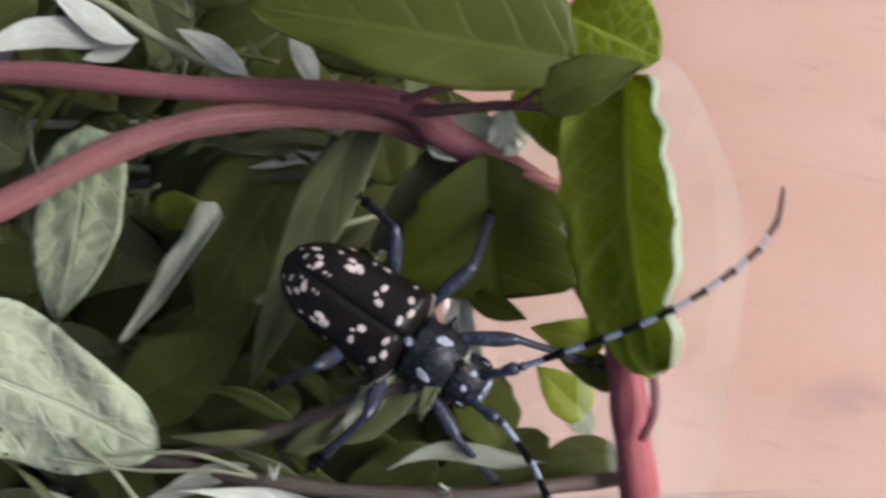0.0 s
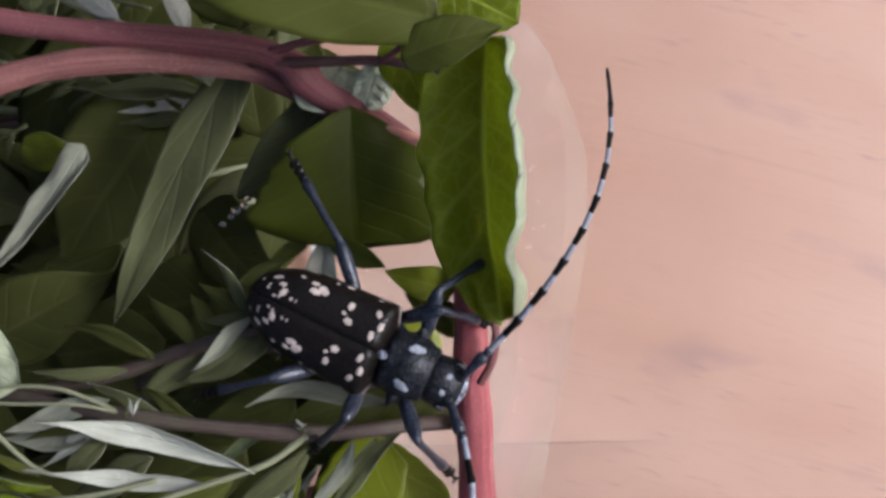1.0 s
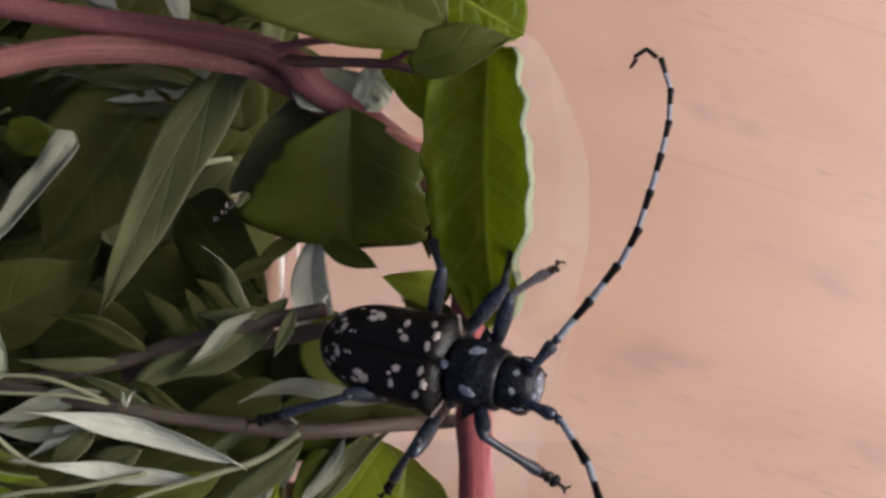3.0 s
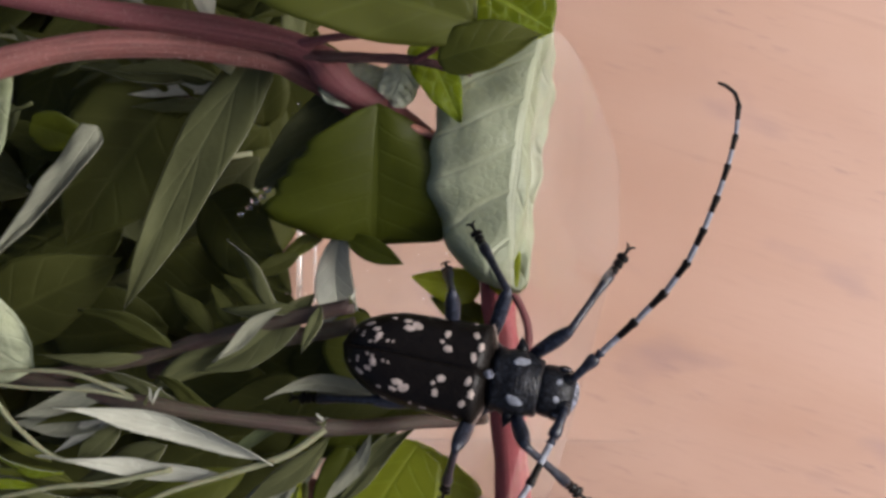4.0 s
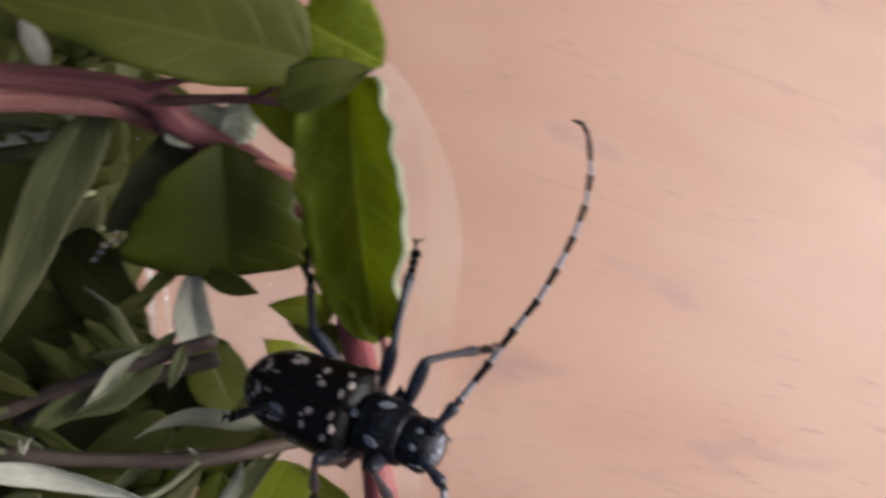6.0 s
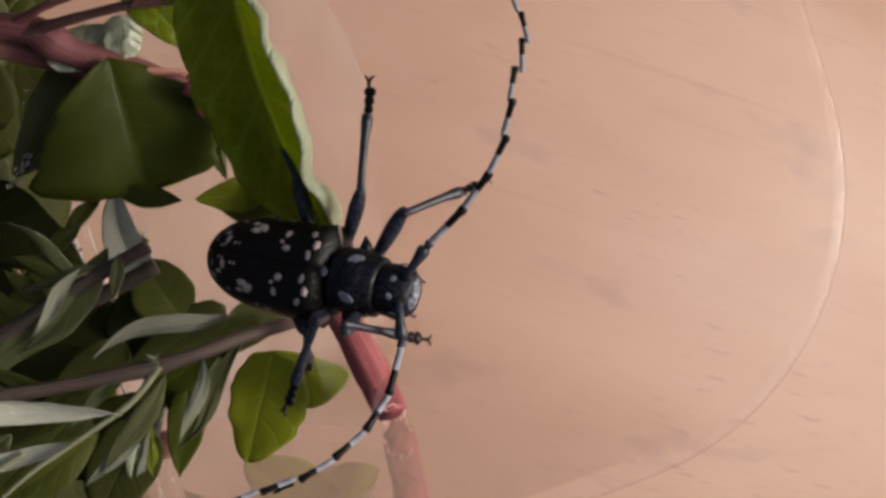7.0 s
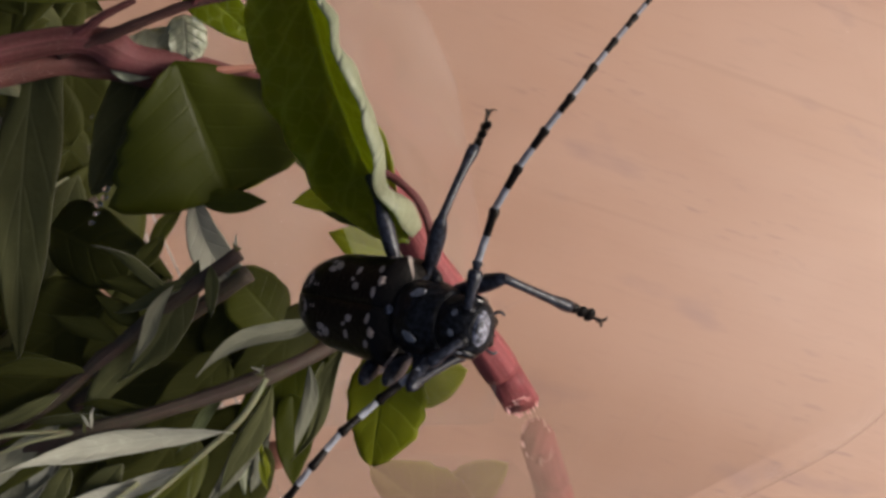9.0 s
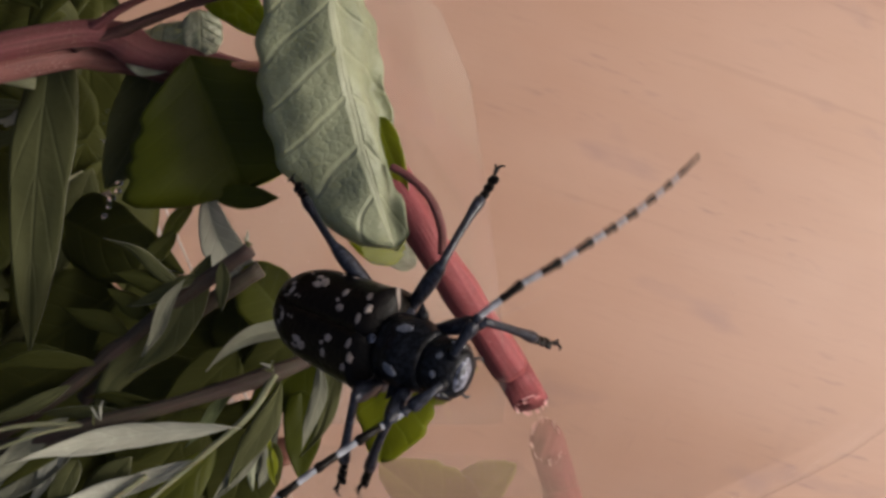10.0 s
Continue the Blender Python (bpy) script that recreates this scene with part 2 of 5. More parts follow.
def shell_material(name, base, rough, pit, spec=0.5, down=0.0, down_colour=(0.25, 0.28, 0.38)):
    m, nt, p = material(name)
    tone = mixed(nt, ramp(nt, grain(nt, 1300, 3), 0.35, 0.7), base, tuple(c * 0.6 for c in base))
    if down:
        tone = mixed(nt, calc(nt, "MULTIPLY", ramp(nt, grain(nt, 2400, 3), 0.42, 0.66), down), tone, down_colour)
    nt.links.new(tone, p.inputs["Base Color"])
    p.inputs["Roughness"].default_value, p.inputs["Specular IOR Level"].default_value = rough, spec
    bumped(nt, p, grain(nt, 2600, 2), pit, 0.0002)
    return m


BLACK = shell_material("black_shell", (0.0065, 0.005, 0.004), 0.30, 0.5, 0.13)
THORAX_BLACK = shell_material("thorax_shell", (0.0045, 0.0045, 0.005), 0.34, 0.6, 0.15, 0.05)
LEG_BLUE = shell_material("blue_grey_leg", (0.008, 0.009, 0.014), 0.34, 0.3, 0.35, 0.18, (0.17, 0.19, 0.27))
SPOT = shell_material("pale_hair_spot", (0.40, 0.33, 0.29), 0.8, 0.6, 0.15)
BAND = shell_material("pale_hair_band", (0.27, 0.28, 0.315), 0.75, 0.5, 0.2)
EYE = shell_material("eye", (0.006, 0.006, 0.008), 0.18, 0.1, 0.6)
FACE = shell_material("grey_face", (0.05, 0.052, 0.065), 0.4, 0.5, 0.4, 0.85, (0.33, 0.34, 0.42))


# ---- mesh helpers (all lengths in millimetres until linked) ----
def mm(p):
    return Vector(p) / 1000


def part(name, mesh_or_bm, mats, parent=None, label="", m=None, kind=""):
    """Links a mesh as one object under a thing or a part, at the pose m of the whole place."""
    if isinstance(mesh_or_bm, bmesh.types.BMesh):
        me = bpy.data.meshes.new(name)
        mesh_or_bm.to_mesh(me)
        mesh_or_bm.free()
    else:
        me = mesh_or_bm
    if not me.materials:
        for mat in mats if isinstance(mats, (list, tuple)) else [mats]:
            me.materials.append(mat)
        me.polygons.foreach_set("use_smooth", [True] * len(me.polygons))
    ob = new(name, me)
    if m is not None:
        ob.matrix_basis = m
    if parent is not None:
        ob.parent = parent
        ob.matrix_parent_inverse = parent.matrix_basis.inverted()
    return tagged(ob, label=label, kind=kind)


def thing(name, label, category, at=(0, 0, 0), group=""):
    ob = new(name)
    ob.empty_display_size = 0.01
    ob.matrix_basis = Matrix.Translation(mm(at))
    return tagged(ob, label, category, group)


def spline(points, steps=10):
    """A smooth run through the points."""
    pts = [Vector(p) for p in points]
    if len(pts) == 2:
        return [pts[0].lerp(pts[1], i / steps) for i in range(steps + 1)]
    ext = [2 * pts[0] - pts[1], *pts, 2 * pts[-1] - pts[-2]]
    out = []
    for i in range(1, len(ext) - 2):
        a, b, c, d = ext[i - 1:i + 3]
        for k in range(steps):
            t = k / steps
            out.append(0.5 * (2 * b + (c - a) * t + (2 * a - 5 * b + 4 * c - d) * t * t + (3 * b - a - 3 * c + d) * t ** 3))
    out.append(pts[-1])
    return out


def ring_tube(bm, run, radii, sides=10, cap=0, mat=0):
    """A round tube along a run, in millimetres, with a radius at each point."""
    rings, side = [], None
    for i, p in enumerate(run):
        d = (run[min(i + 1, len(run) - 1)] - run[max(i - 1, 0)]).normalized()
        if side is None:
            side = d.orthogonal().normalized()
        side = (side - d * side.dot(d)).normalized()
        up = d.cross(side)
        rings.append([bm.verts.new(mm(p + radii[i] * (math.cos(a) * side + math.sin(a) * up)))
                      for a in (2 * math.pi * k / sides for k in range(sides))])
    uv = bm.loops.layers.uv.verify()
    for i, (a, b) in enumerate(zip(rings, rings[1:])):
        for k in range(sides):
            f = bm.faces.new((a[k], a[(k + 1) % sides], b[(k + 1) % sides], b[k]))
            f.material_index = mat
            for loop, (u, v) in zip(f.loops, ((k, i), (k + 1, i), (k + 1, i + 1), (k, i + 1))):
                loop[uv].uv = (u / sides, v / len(rings))
    for r, flip in ((rings[0], True), (rings[-1], False)):
        f = bm.faces.new(r[::-1] if flip else r)
        f.material_index = cap if not flip else mat
    return rings


def stem(name, points, r0, r1, mat, parent, label="", nodes=(), steps=10):
    """A tapering stem with a slight swell at its nodes (places from 0 to 1)."""
    run = spline(points, steps)
    n = len(run) - 1
    radii = []
    for i in range(n + 1):
        s = i / n
        swell = sum(0.28 * math.exp(-((s - q) * 26) ** 2) for q in nodes)
        radii.append((r0 + (r1 - r0) * s) * (1 + swell + 0.05 * math.sin(s * 37 + r0 * 9)))
    bm = bmesh.new()
    rings = ring_tube(bm, run, radii, 18)
    for i, ring in enumerate(rings):
        centre = sum((v.co for v in ring), Vector()) / len(ring)
        for k, v in enumerate(ring):
            ridge = 0.035 * math.cos(k * math.pi * 2 / 3) + 0.04 * noise.noise(v.co * 120)
            v.co = centre + (v.co - centre) * (1 + ridge)
    return part(name, bm, mat, parent, label)


SHAPES = {"fan": (0.80, 0.38), "ovate": (0.50, 0.95), "broad": (0.38, 0.62), "lance": (0.85, 1.05), "round": (0.48, 0.50), "narrow": (0.75, 0.75), "acumin": (1.15, 1.45), "blunt": (0.30, 0.40), "taper": (0.42, 0.95), "strip": (0.16, 0.62)}


def leaf_mesh(length, left, right, shape="ovate", fold=14, bend=0.08, curl=0.10, teeth=0.0, quilt=0.005, seed=0, rolled=0.0, crumple=0.012, droop=0.0, torn=0.0, over=0.0, rows=22, cols=7, sway=None):
    """A leaf blade: x across, y from base to tip, z its upper side; upper and under faces have their own material."""
    a, b = SHAPES[shape]
    peak = (a / (a + b)) ** a * (b / (a + b)) ** b
    rnd = random.Random(seed)
    ph = [rnd.uniform(0, 6.3) for _ in range(6)]
    twist = 0.0
    if sway is None:      # narrow blades bend aside a little, each in its own way
        sway, twist = (rnd.uniform(-0.09, 0.09), rnd.uniform(-0.04, 0.04)) if left + right < 0.36 * length else (0.0, 0.0)
    me = bpy.data.meshes.new("leaf")
    verts, faces, uvs, mats = [], [], [], []
    th, cf, sf = 0.11, math.cos(radians(fold)), math.sin(radians(fold))
    side = 2 * cols + 1
    grid, skin = [], []
    for i in range(rows + 1):
        s = i / rows
        w = max((s ** a) * ((1 - s) ** b) / peak, 0.015)
        if teeth:
            w *= 1 + teeth * (((s * 9) % 1) - 0.5)
        for j in range(-cols, cols + 1):
            v = j / cols
            half = right if v > 0 else left
            x = abs(v) * w * half
            z = x * sf + bend * length * math.sin(math.pi * s * 0.9) - curl * abs(v) ** 3 * w * half
            inward = (0.0, -th)
            if over and v < -0.74:
                turn = radians(over) * (-v - 0.74) / 0.26
                bow = 0.26 * w * half / radians(over)
                out, rise = 0.74 * w * half + bow * math.sin(turn), bow * (1 - math.cos(turn))
                lean = turn + radians(fold)
                inward = (-th * math.sin(lean), -th * math.cos(lean))
                x, z = out - rise * sf / cf, z + (out - x) * sf + rise * cf
            z += 0.018 * length * math.sin(5 * s + ph[0] + 1.7 * v) * abs(v)
            z += 0.010 * length * math.sin(13 * s + ph[1] - 2 * v) * v * v
            z -= quilt * half * w * abs(math.sin(math.pi * (s * 6 - abs(v) * 1.2))) * min(1, abs(v) * 4)
            z += crumple * length * noise.noise(Vector((v * 1.6 + ph[5] * 9, s * 4.5, ph[0] * 5))) * (0.3 + abs(v))
            z -= rolled * w * half * max(0.0, abs(v) - 0.55) ** 1.5
            z -= droop * length * s ** 3
            w_edge = 1 + torn * noise.noise(Vector((s * 9 + ph[1], 3 * math.copysign(1, v), 0.3)))
            edge = w_edge - 0.35 * rolled * max(0.0, abs(v) - 0.7) + 0.03 * math.sin(9 * s + ph[2] + v) + 0.02 * math.sin(21 * s + ph[3])
            aside = length * (sway * math.sin(math.pi * s) + twist * math.sin(2 * math.pi * s))
            skin.append(inward)
            grid.append((math.copysign(x * cf * edge, v) + aside, s * length + 0.02 * length * math.sin(3 * v + ph[4]) * s * abs(v), z, v * 0.5 + 0.5, s))
    count = len(grid)
    for lower in (0, 1):
        for (x, y, z, _, _), (dx, dz) in zip(grid, skin):
            verts.append(((x + lower * dx) / 1000, y / 1000, (z + lower * dz) / 1000))
    for layer in (0, 1):
        for i in range(rows):
            for j in range(side - 1):
                q = [i * side + j, i * side + j + 1, (i + 1) * side + j + 1, (i + 1) * side + j]
                faces.append([k + layer * count for k in (q if layer == 0 else q[::-1])])
                mats.append(layer)
    border = [j for j in range(side)] + [i * side + side - 1 for i in range(1, rows + 1)] \
        + [rows * side + j for j in range(side - 2, -1, -1)] + [i * side for i in range(rows - 1, 0, -1)]
    for k in range(len(border)):
        p, q = border[k], border[(k + 1) % len(border)]
        faces.append([q, p, p + count, q + count])
        mats.append(1)
    me.from_pydata(verts, [], faces)
    me.polygons.foreach_set("material_index", mats)
    layer = me.uv_layers.new(name="UVMap")
    flat = []
    for loop in me.loops:
        g = grid[loop.vertex_index % count]
        flat += [g[3], g[4]]
    layer.data.foreach_set("uv", flat)
    me.validate()
    return me


def leaf_pose(base, tip, roll=0.0, up=True):
    """Where a blade lies: from base to tip, upper side (or, with up=False, underside) towards the sky, then rolled about its rib."""
    b, y = mm(base), (mm(tip) - mm(base)).normalized()
    z = Vector((0, 0, 1 if up else -1))
    z = (z - y * z.dot(y)).normalized()
    x = y.cross(z)
    m = Matrix((x, y, z)).transposed().to_4x4()
    return Matrix.Translation(b) @ m @ Matrix.Rotation(radians(roll), 4, "Y")


TOPS = {"pink": (DRY_PINK, DRY_PINK), "olive": (OLIVE_TOP, DULL_UNDER), "deep": (DEEP_TOP, DULL_UNDER), "dark": (DARK_TOP, DULL_UNDER), "fresh": (FRESH_TOP, PALE_UNDER), "lime": (LIME_TOP, PALE_UNDER), "grey": (GREY_TOP, SILVER), "dim_grey": (GREY_TOP, DIM_SILVER), "wet": (FRESH_TOP, WET_PALE), "quilted": (DARK_TOP, QUILTED), "shaded_quilted": (DARK_TOP, SHADED_QUILTED)}
leaf_count = [0]


def leaf(parent, base, tip, left, right, look_of="dark", roll=0, up=True, label="", name="leaf", **how):
    leaf_count[0] += 1
    length = (Vector(tip) - Vector(base)).length
    me = leaf_mesh(length, left, right, seed=leaf_count[0], **how)
    return part(name, me, TOPS[look_of], parent, label, leaf_pose(base, tip, roll, up))


# ---- the table and the tray ----
def slab(name, x0, x1, y0, y1, z0, z1, mat):
    bm = bmesh.new()
    bmesh.ops.create_cube(bm, size=1.0, matrix=Matrix.Translation(mm(((x0 + x1) / 2, (y0 + y1) / 2, (z0 + z1) / 2))) @ Matrix.Diagonal(((x1 - x0) / 1000, (y1 - y0) / 1000, (z1 - z0) / 1000, 1)))
    bmesh.ops.bevel(bm, geom=bm.edges[:], offset=0.003, segments=2, affect="EDGES")
    return part(name, bm, mat)


tagged(slab("tabletop", -420, 420, -310, 310, -28, 0, WOOD), "pinkish tan varnished wooden tabletop with fine dark grain flecks", "table", kind="structure")


def rounded_loop(x0, x1, y0, y1, r, z, n=10):
    pts = []
    for cx, cy, a0 in ((x1 - r, y0 + r, -90), (x1 - r, y1 - r, 0), (x0 + r, y1 - r, 90), (x0 + r, y0 + r, 180)):
        for k in range(n + 1):
            a = radians(a0 + 90 * k / n)
            pts.append(Vector((cx + r * math.cos(a), cy + r * math.sin(a), z)))
    return pts


def bridge(bm, loops, closed=True):
    rows = [[bm.verts.new(mm(p)) for p in lp] for lp in loops]
    for a, b in zip(rows, rows[1:]):
        for k in range(len(a) if closed else len(a) - 1):
            bm.faces.new((a[k], a[(k + 1) % len(a)], b[(k + 1) % len(a)], b[k]))
    return rows


def build_tray():
    tray = thing("plastic_tray", "clear thin plastic tray with flared sides holding cut stems", "tray", (0, 0, 0))
    def loop(k, z, out=0.0):
        """k: 0 at the foot, 1 at the rim."""
        o = 12 * k + out
        return rounded_loop(-98 - o, 48 + o, -29.6 - o, 74 + o, 16 + o, z, 14)
    bm = bmesh.new()
    bridge(bm, [loop(0, 0.8, -0.6), loop(0.0, 1.4), *[loop(k / 8, 1.4 + 88.6 * k / 8) for k in range(1, 9)]])
    part("side_wall", bm, PLASTIC, tray).visible_shadow = False
    bm = bmesh.new()
    bm.faces.new([bm.verts.new(mm(p)) for p in loop(0, 0.8, -0.6)])
    part("base", bm, BASE_PLASTIC, tray).visible_shadow = False
    bm = bmesh.new()
    bridge(bm, [loop(1, 90 + h, o) for o, h in ((0, 0), (0.6, 0.7), (1.6, 0.9), (2.4, 0.2), (2.4, -0.5), (1.4, 0.2), (0.6, 0.0))])
    part("rim", bm, RIM_PLASTIC, tray, "slightly milky rolled rim")
    return tray


tray = build_tray()


def build_sheet():
    """A clear sheet that leans outwards in the tray."""
    sheet = thing("plastic_sheet", "clear bent plastic sheet leaning in the tray beside the leaves", "sheet", (-21, 5, 1.6))
    bm = bmesh.new()
    rows = []
    for k in range(43):
        s = k / 42
        z = 1.8 + 70 * s
        top = 27 - 17 * max(0.0, (s - 0.8) / 0.2) ** 2.2
        low = -28 - 0.12 * z + 39 * max(0.0, (s - 0.78) / 0.22) ** 1.3
        x = -20.7 + (z - 1.8) * 0.577
        rows.append([bm.verts.new(mm((x, low + (top - low) * j / 12, z))) for j in range(13)])
    for a, b in zip(rows, rows[1:]):
        for j in range(12):
            bm.faces.new((a[j], a[j + 1], b[j + 1], b[j]))
    part("panel", bm, SHEET, sheet).visible_shadow = False
    bm = bmesh.new()
    ring_tube(bm, [Vector((-20.7, y, 1.9)) for y in (-28, 0, 14, 27)], [0.5] * 4, 6)
    ring_tube(bm, [Vector((-18.2, y, 1.6)) for y in (-28, 0, 14, 27)], [0.25] * 4, 6)
    part("folded_foot", bm, FOLD_PLASTIC, sheet, "milky folded foot of the sheet")
    return sheet


sheet = build_sheet()


# ---- the red-stemmed branch ----
branch = thing("red_stemmed_branch", "cut branch with thick red stems and broad dark green leaves", "plant", (-40, 10, 1.5))
main_stem = stem("stem", [(-76.3, 29.9, 60.0), (-61.3, 31.8, 60.0), (-38.3, 27.8, 60.0), (-16.1, 24.6, 58.4), (-9.4, 19.9, 56.5), (-1.6, 15.0, 54.0), (4.1, 9.5, 52.5)], 1.25, 2.0, RED_STEM, branch, "dark red stem", (0.6,), 14)
low_stem = stem("stem", [(2.4, 11.4, 53.0), (6.1, 6.4, 53.0), (7.7, 0.1, 55.5), (8.4, -5.8, 57.2), (8.9, -11.5, 57.8), (9.8, -19.6, 55.5), (10.72, -29.66, 51.12)], 1.75, 2.1, ROSY_STEM, branch, "thick rosy red cut stem", (0.3,), 14)


def cut_end():
    """The slanting, frayed end of the thick stem: pale pink pith in a torn red rind."""
    tip, before = Vector((11.0, -34.3, 48.8)), Vector((10.8, -30.9, 50.5))
    d = (tip - before).normalized()
    up = Vector((0, 0, 1))
    up = (up - d * up.dot(d)).normalized()
    bm = bmesh.new()
    rings = ring_tube(bm, [tip - d * 5.4, tip, tip + d * 0.1, tip - d * 0.15, tip - d * 0.35], [2.1, 2.12, 2.0, 1.7, 0.6], 26, cap=1)
    for n, ring in enumerate(rings):
        for k, v in enumerate(ring):
            slant = 0.0 if n == 0 else 0.5 - 2.9 * (v.co * 1000 - tip).dot(up) / 2.1
            ragged = 0.35 * noise.noise(Vector((k * 0.9, n * 0.3, 4.0))) if n in (1, 2) else 0.0
            v.co += d * (slant + ragged) / 1000 + Vector([0.00012 * noise.noise(v.co * 1500 + Vector((q * 7, 0, 0))) for q in range(3)])
    for f in bm.faces:
        if all(v in rings[2] or v in rings[3] or v in rings[4] for v in f.verts):
            f.material_index = 1
    part("cut_face", bm, [ROSY_STEM, CUT_PITH], low_stem, "pale pink frayed cut end")
    bm, rnd = bmesh.new(), random.Random(12)
    for _ in range(26):
        a = rnd.uniform(0, 6.283)
        side = (math.cos(a) * up + math.sin(a) * d.cross(up))
        root = tip + side * rnd.uniform(1.6, 2.05) + d * (0.5 - 2.8 * math.cos(a))
        ring_tube(bm, [root - d * 0.3, root + d * rnd.uniform(0.2, 0.5), root + d * rnd.uniform(0.5, 1.0) + side * rnd.uniform(-0.3, 0.4)], [0.07, 0.06, 0.02], 5)
    part("fibres", bm, CUT_PITH, low_stem, "pale torn fibres", kind="stuff")


cut_end()
side_stem = stem("stem", [(-75.5, 9.2, 68.0), (-59.2, 15.7, 65.0), (-48.3, 20.6, 63.0), (-38.2, 23.5, 61.0), (-27.6, 24.0, 59.0), (-18.4, 23.2, 56.0), (-13.4, 21.2, 54.0), (-8.2, 18.0, 52.6)], 1.7, 1.45, TAN_STEM, branch, "hairy pinkish red side stem", (), 12)


def hairs(points, radius, count, parent, seed):
    """Short pale hairs standing off a stem."""
    run, rnd, bm = spline(points, 30), random.Random(seed), bmesh.new()
    for _ in range(count):
        i = rnd.randrange(1, len(run) - 1)
        d = (run[i + 1] - run[i - 1]).normalized()
        side = d.orthogonal().normalized()
        side.rotate(Matrix.Rotation(rnd.uniform(0, 6.283), 3, d))
        root = run[i] + (run[i + 1] - run[i]) * rnd.random() + side * radius * 0.95
        tip = root + (side + d * rnd.uniform(-0.4, 0.4)) * rnd.uniform(0.15, 0.42)
        a, b = d * 0.022, side.cross(d) * 0.022
        q = [bm.verts.new(mm(root + k)) for k in (a, b - a, -b - a)]
        t = bm.verts.new(mm(tip))
        for k in range(3):
            bm.faces.new((q[k], q[(k + 1) % 3], t))
    part("stem_hairs", bm, HAIR, parent, "fine pale hairs", kind="stuff")


hairs([(-75.5, 9.2, 68.0), (-59.2, 15.7, 65.0), (-48.3, 20.6, 63.0), (-38.2, 23.5, 61.0), (-27.6, 24.0, 59.0), (-18.3, 23.3, 57.5)], 1.5, 1800, side_stem, 3)
hairs([(-76.3, 29.9, 60.0), (-61.3, 31.8, 60.0), (-38.3, 27.8, 60.0), (-16.1, 24.6, 58.4), (-9.4, 19.9, 56.5)], 1.45, 900, main_stem, 4)
hairs([(8.4, -5.8, 57.2), (8.9, -11.5, 57.8), (9.8, -19.6, 55.5), (10.6, -27.5, 52.2), (11.0, -34.3, 48.8)], 2.0, 500, low_stem, 5)
stem("side_shoot", [(-18.5, 24.6, 57.6), (-14.0, 24.4, 59.4), (-10.8, 24.8, 60.8), (-7.0, 25.0, 61.5)], 0.7, 0.38, RED_STEM, branch)
stem("side_shoot", [(-17.0, 23.8, 57.4), (-12.5, 23.0, 59.2), (-8.5, 22.6, 61.0), (-1.5, 22.0, 63.0), (4.8, 20.5, 64.0)], 0.85, 0.42, DARK_RED_STEM, branch)
stem("petiole", [(-1.5, 21.9, 63.2), (1.0, 23.2, 65.0), (3.1, 25.5, 67.0), (3.9, 28.0, 68.0)], 0.4, 0.3, RED_STEM, branch)
stem("petiole", [(10.1, -13.2, 60.8), (11.2, -10.6, 61.5), (11.4, -7.4, 61.5), (10.4, -4.6, 61.0), (8.9, -2.5, 60.5)], 0.5, 0.42, RED_STEM, low_stem)
stem("dry_sheath", [(-6.1, 17.5, 56.5), (-1.5, 15.2, 57.5), (4.0, 13.6, 57.0)], 0.62, 0.35, DRY_PINK, branch, "papery dry pink sheath")

low_leaves, lobed = [], []
leaf(branch, (5.1, 25.1, 68.0), (-27.4, 33.6, 70.0), 4.8, 9.0, "olive", roll=-8, shape="broad", fold=8, bend=0.05, label="large olive green leaf")
leaf(branch, (-5.7, 17.8, 58.8), (-6.2, 2.2, 53.5), 10.5, 12.4, "dark", roll=-3, shape="fan", fold=12, bend=0.05, curl=0.16, torn=0.24, crumple=0.035, cols=12, label="broad dark green leaf")
leaf(branch, (1.0, 21.2, 67.5), (11.9, 23.8, 68.5), 3.0, 2.6, "olive", roll=-6, shape="ovate", fold=10, bend=0.12, label="small smooth olive leaf")
leaf(branch, (4.1, 30.8, 64.0), (13.5, 25.0, 65.0), 6.0, 4.2, "fresh", roll=10, shape="broad", fold=10, bend=0.06)
leaf(branch, (-0.9, 25.4, 60.0), (3.7, 15.5, 61.0), 2.4, 2.8, "fresh", roll=0, shape="ovate", fold=12, bend=0.05)
low_leaves.append(leaf(branch, (9.5, 3.0, 57.5), (9.2, -6.2, 58.5), 1.5, 2.6, "lime", roll=12, shape="ovate", fold=8, bend=0.08))
low_leaves.append(leaf(branch, (6.3, -3.3, 55.5), (-1.7, -1.7, 57.5), 2.2, 2.2, "lime", roll=-12, shape="ovate", fold=14, bend=0.05, label="small pointed olive leaf"))
low_leaves.append(leaf(branch, (8.0, -7.9, 54.0), (0.4, -4.2, 55.0), 2.0, 2.0, "olive", roll=10, shape="ovate", fold=14, bend=0.06))
leaf(branch, (-9.5, 2.7, 54.0), (-2.6, -0.4, 55.5), 1.5, 1.5, "dark", roll=0, shape="lance", fold=16, bend=0.05)
low_leaves.append(leaf(branch, (-0.7, -21.9, 50.0), (-8.7, -34.3, 48.5), 5.8, 4.0, "lime", roll=4, shape="broad", fold=5, bend=0.06, torn=0.15, label="yellow-green lobed leaf"))
lobed.append(low_leaves[-1])
low_leaves.append(leaf(branch, (-4.9, -22.6, 48.8), (7.1, -28.5, 47.5), 2.4, 5.6, "lime", roll=-4, shape="broad", fold=5, bend=0.06, torn=0.12))
lobed.append(low_leaves[-1])
leaf(branch, (-6.9, -14.5, 51.5), (-9.6, -6.1, 52.0), 3.9, 3.6, "olive", roll=6, shape="round", fold=5, bend=0.08, label="round olive leaf")
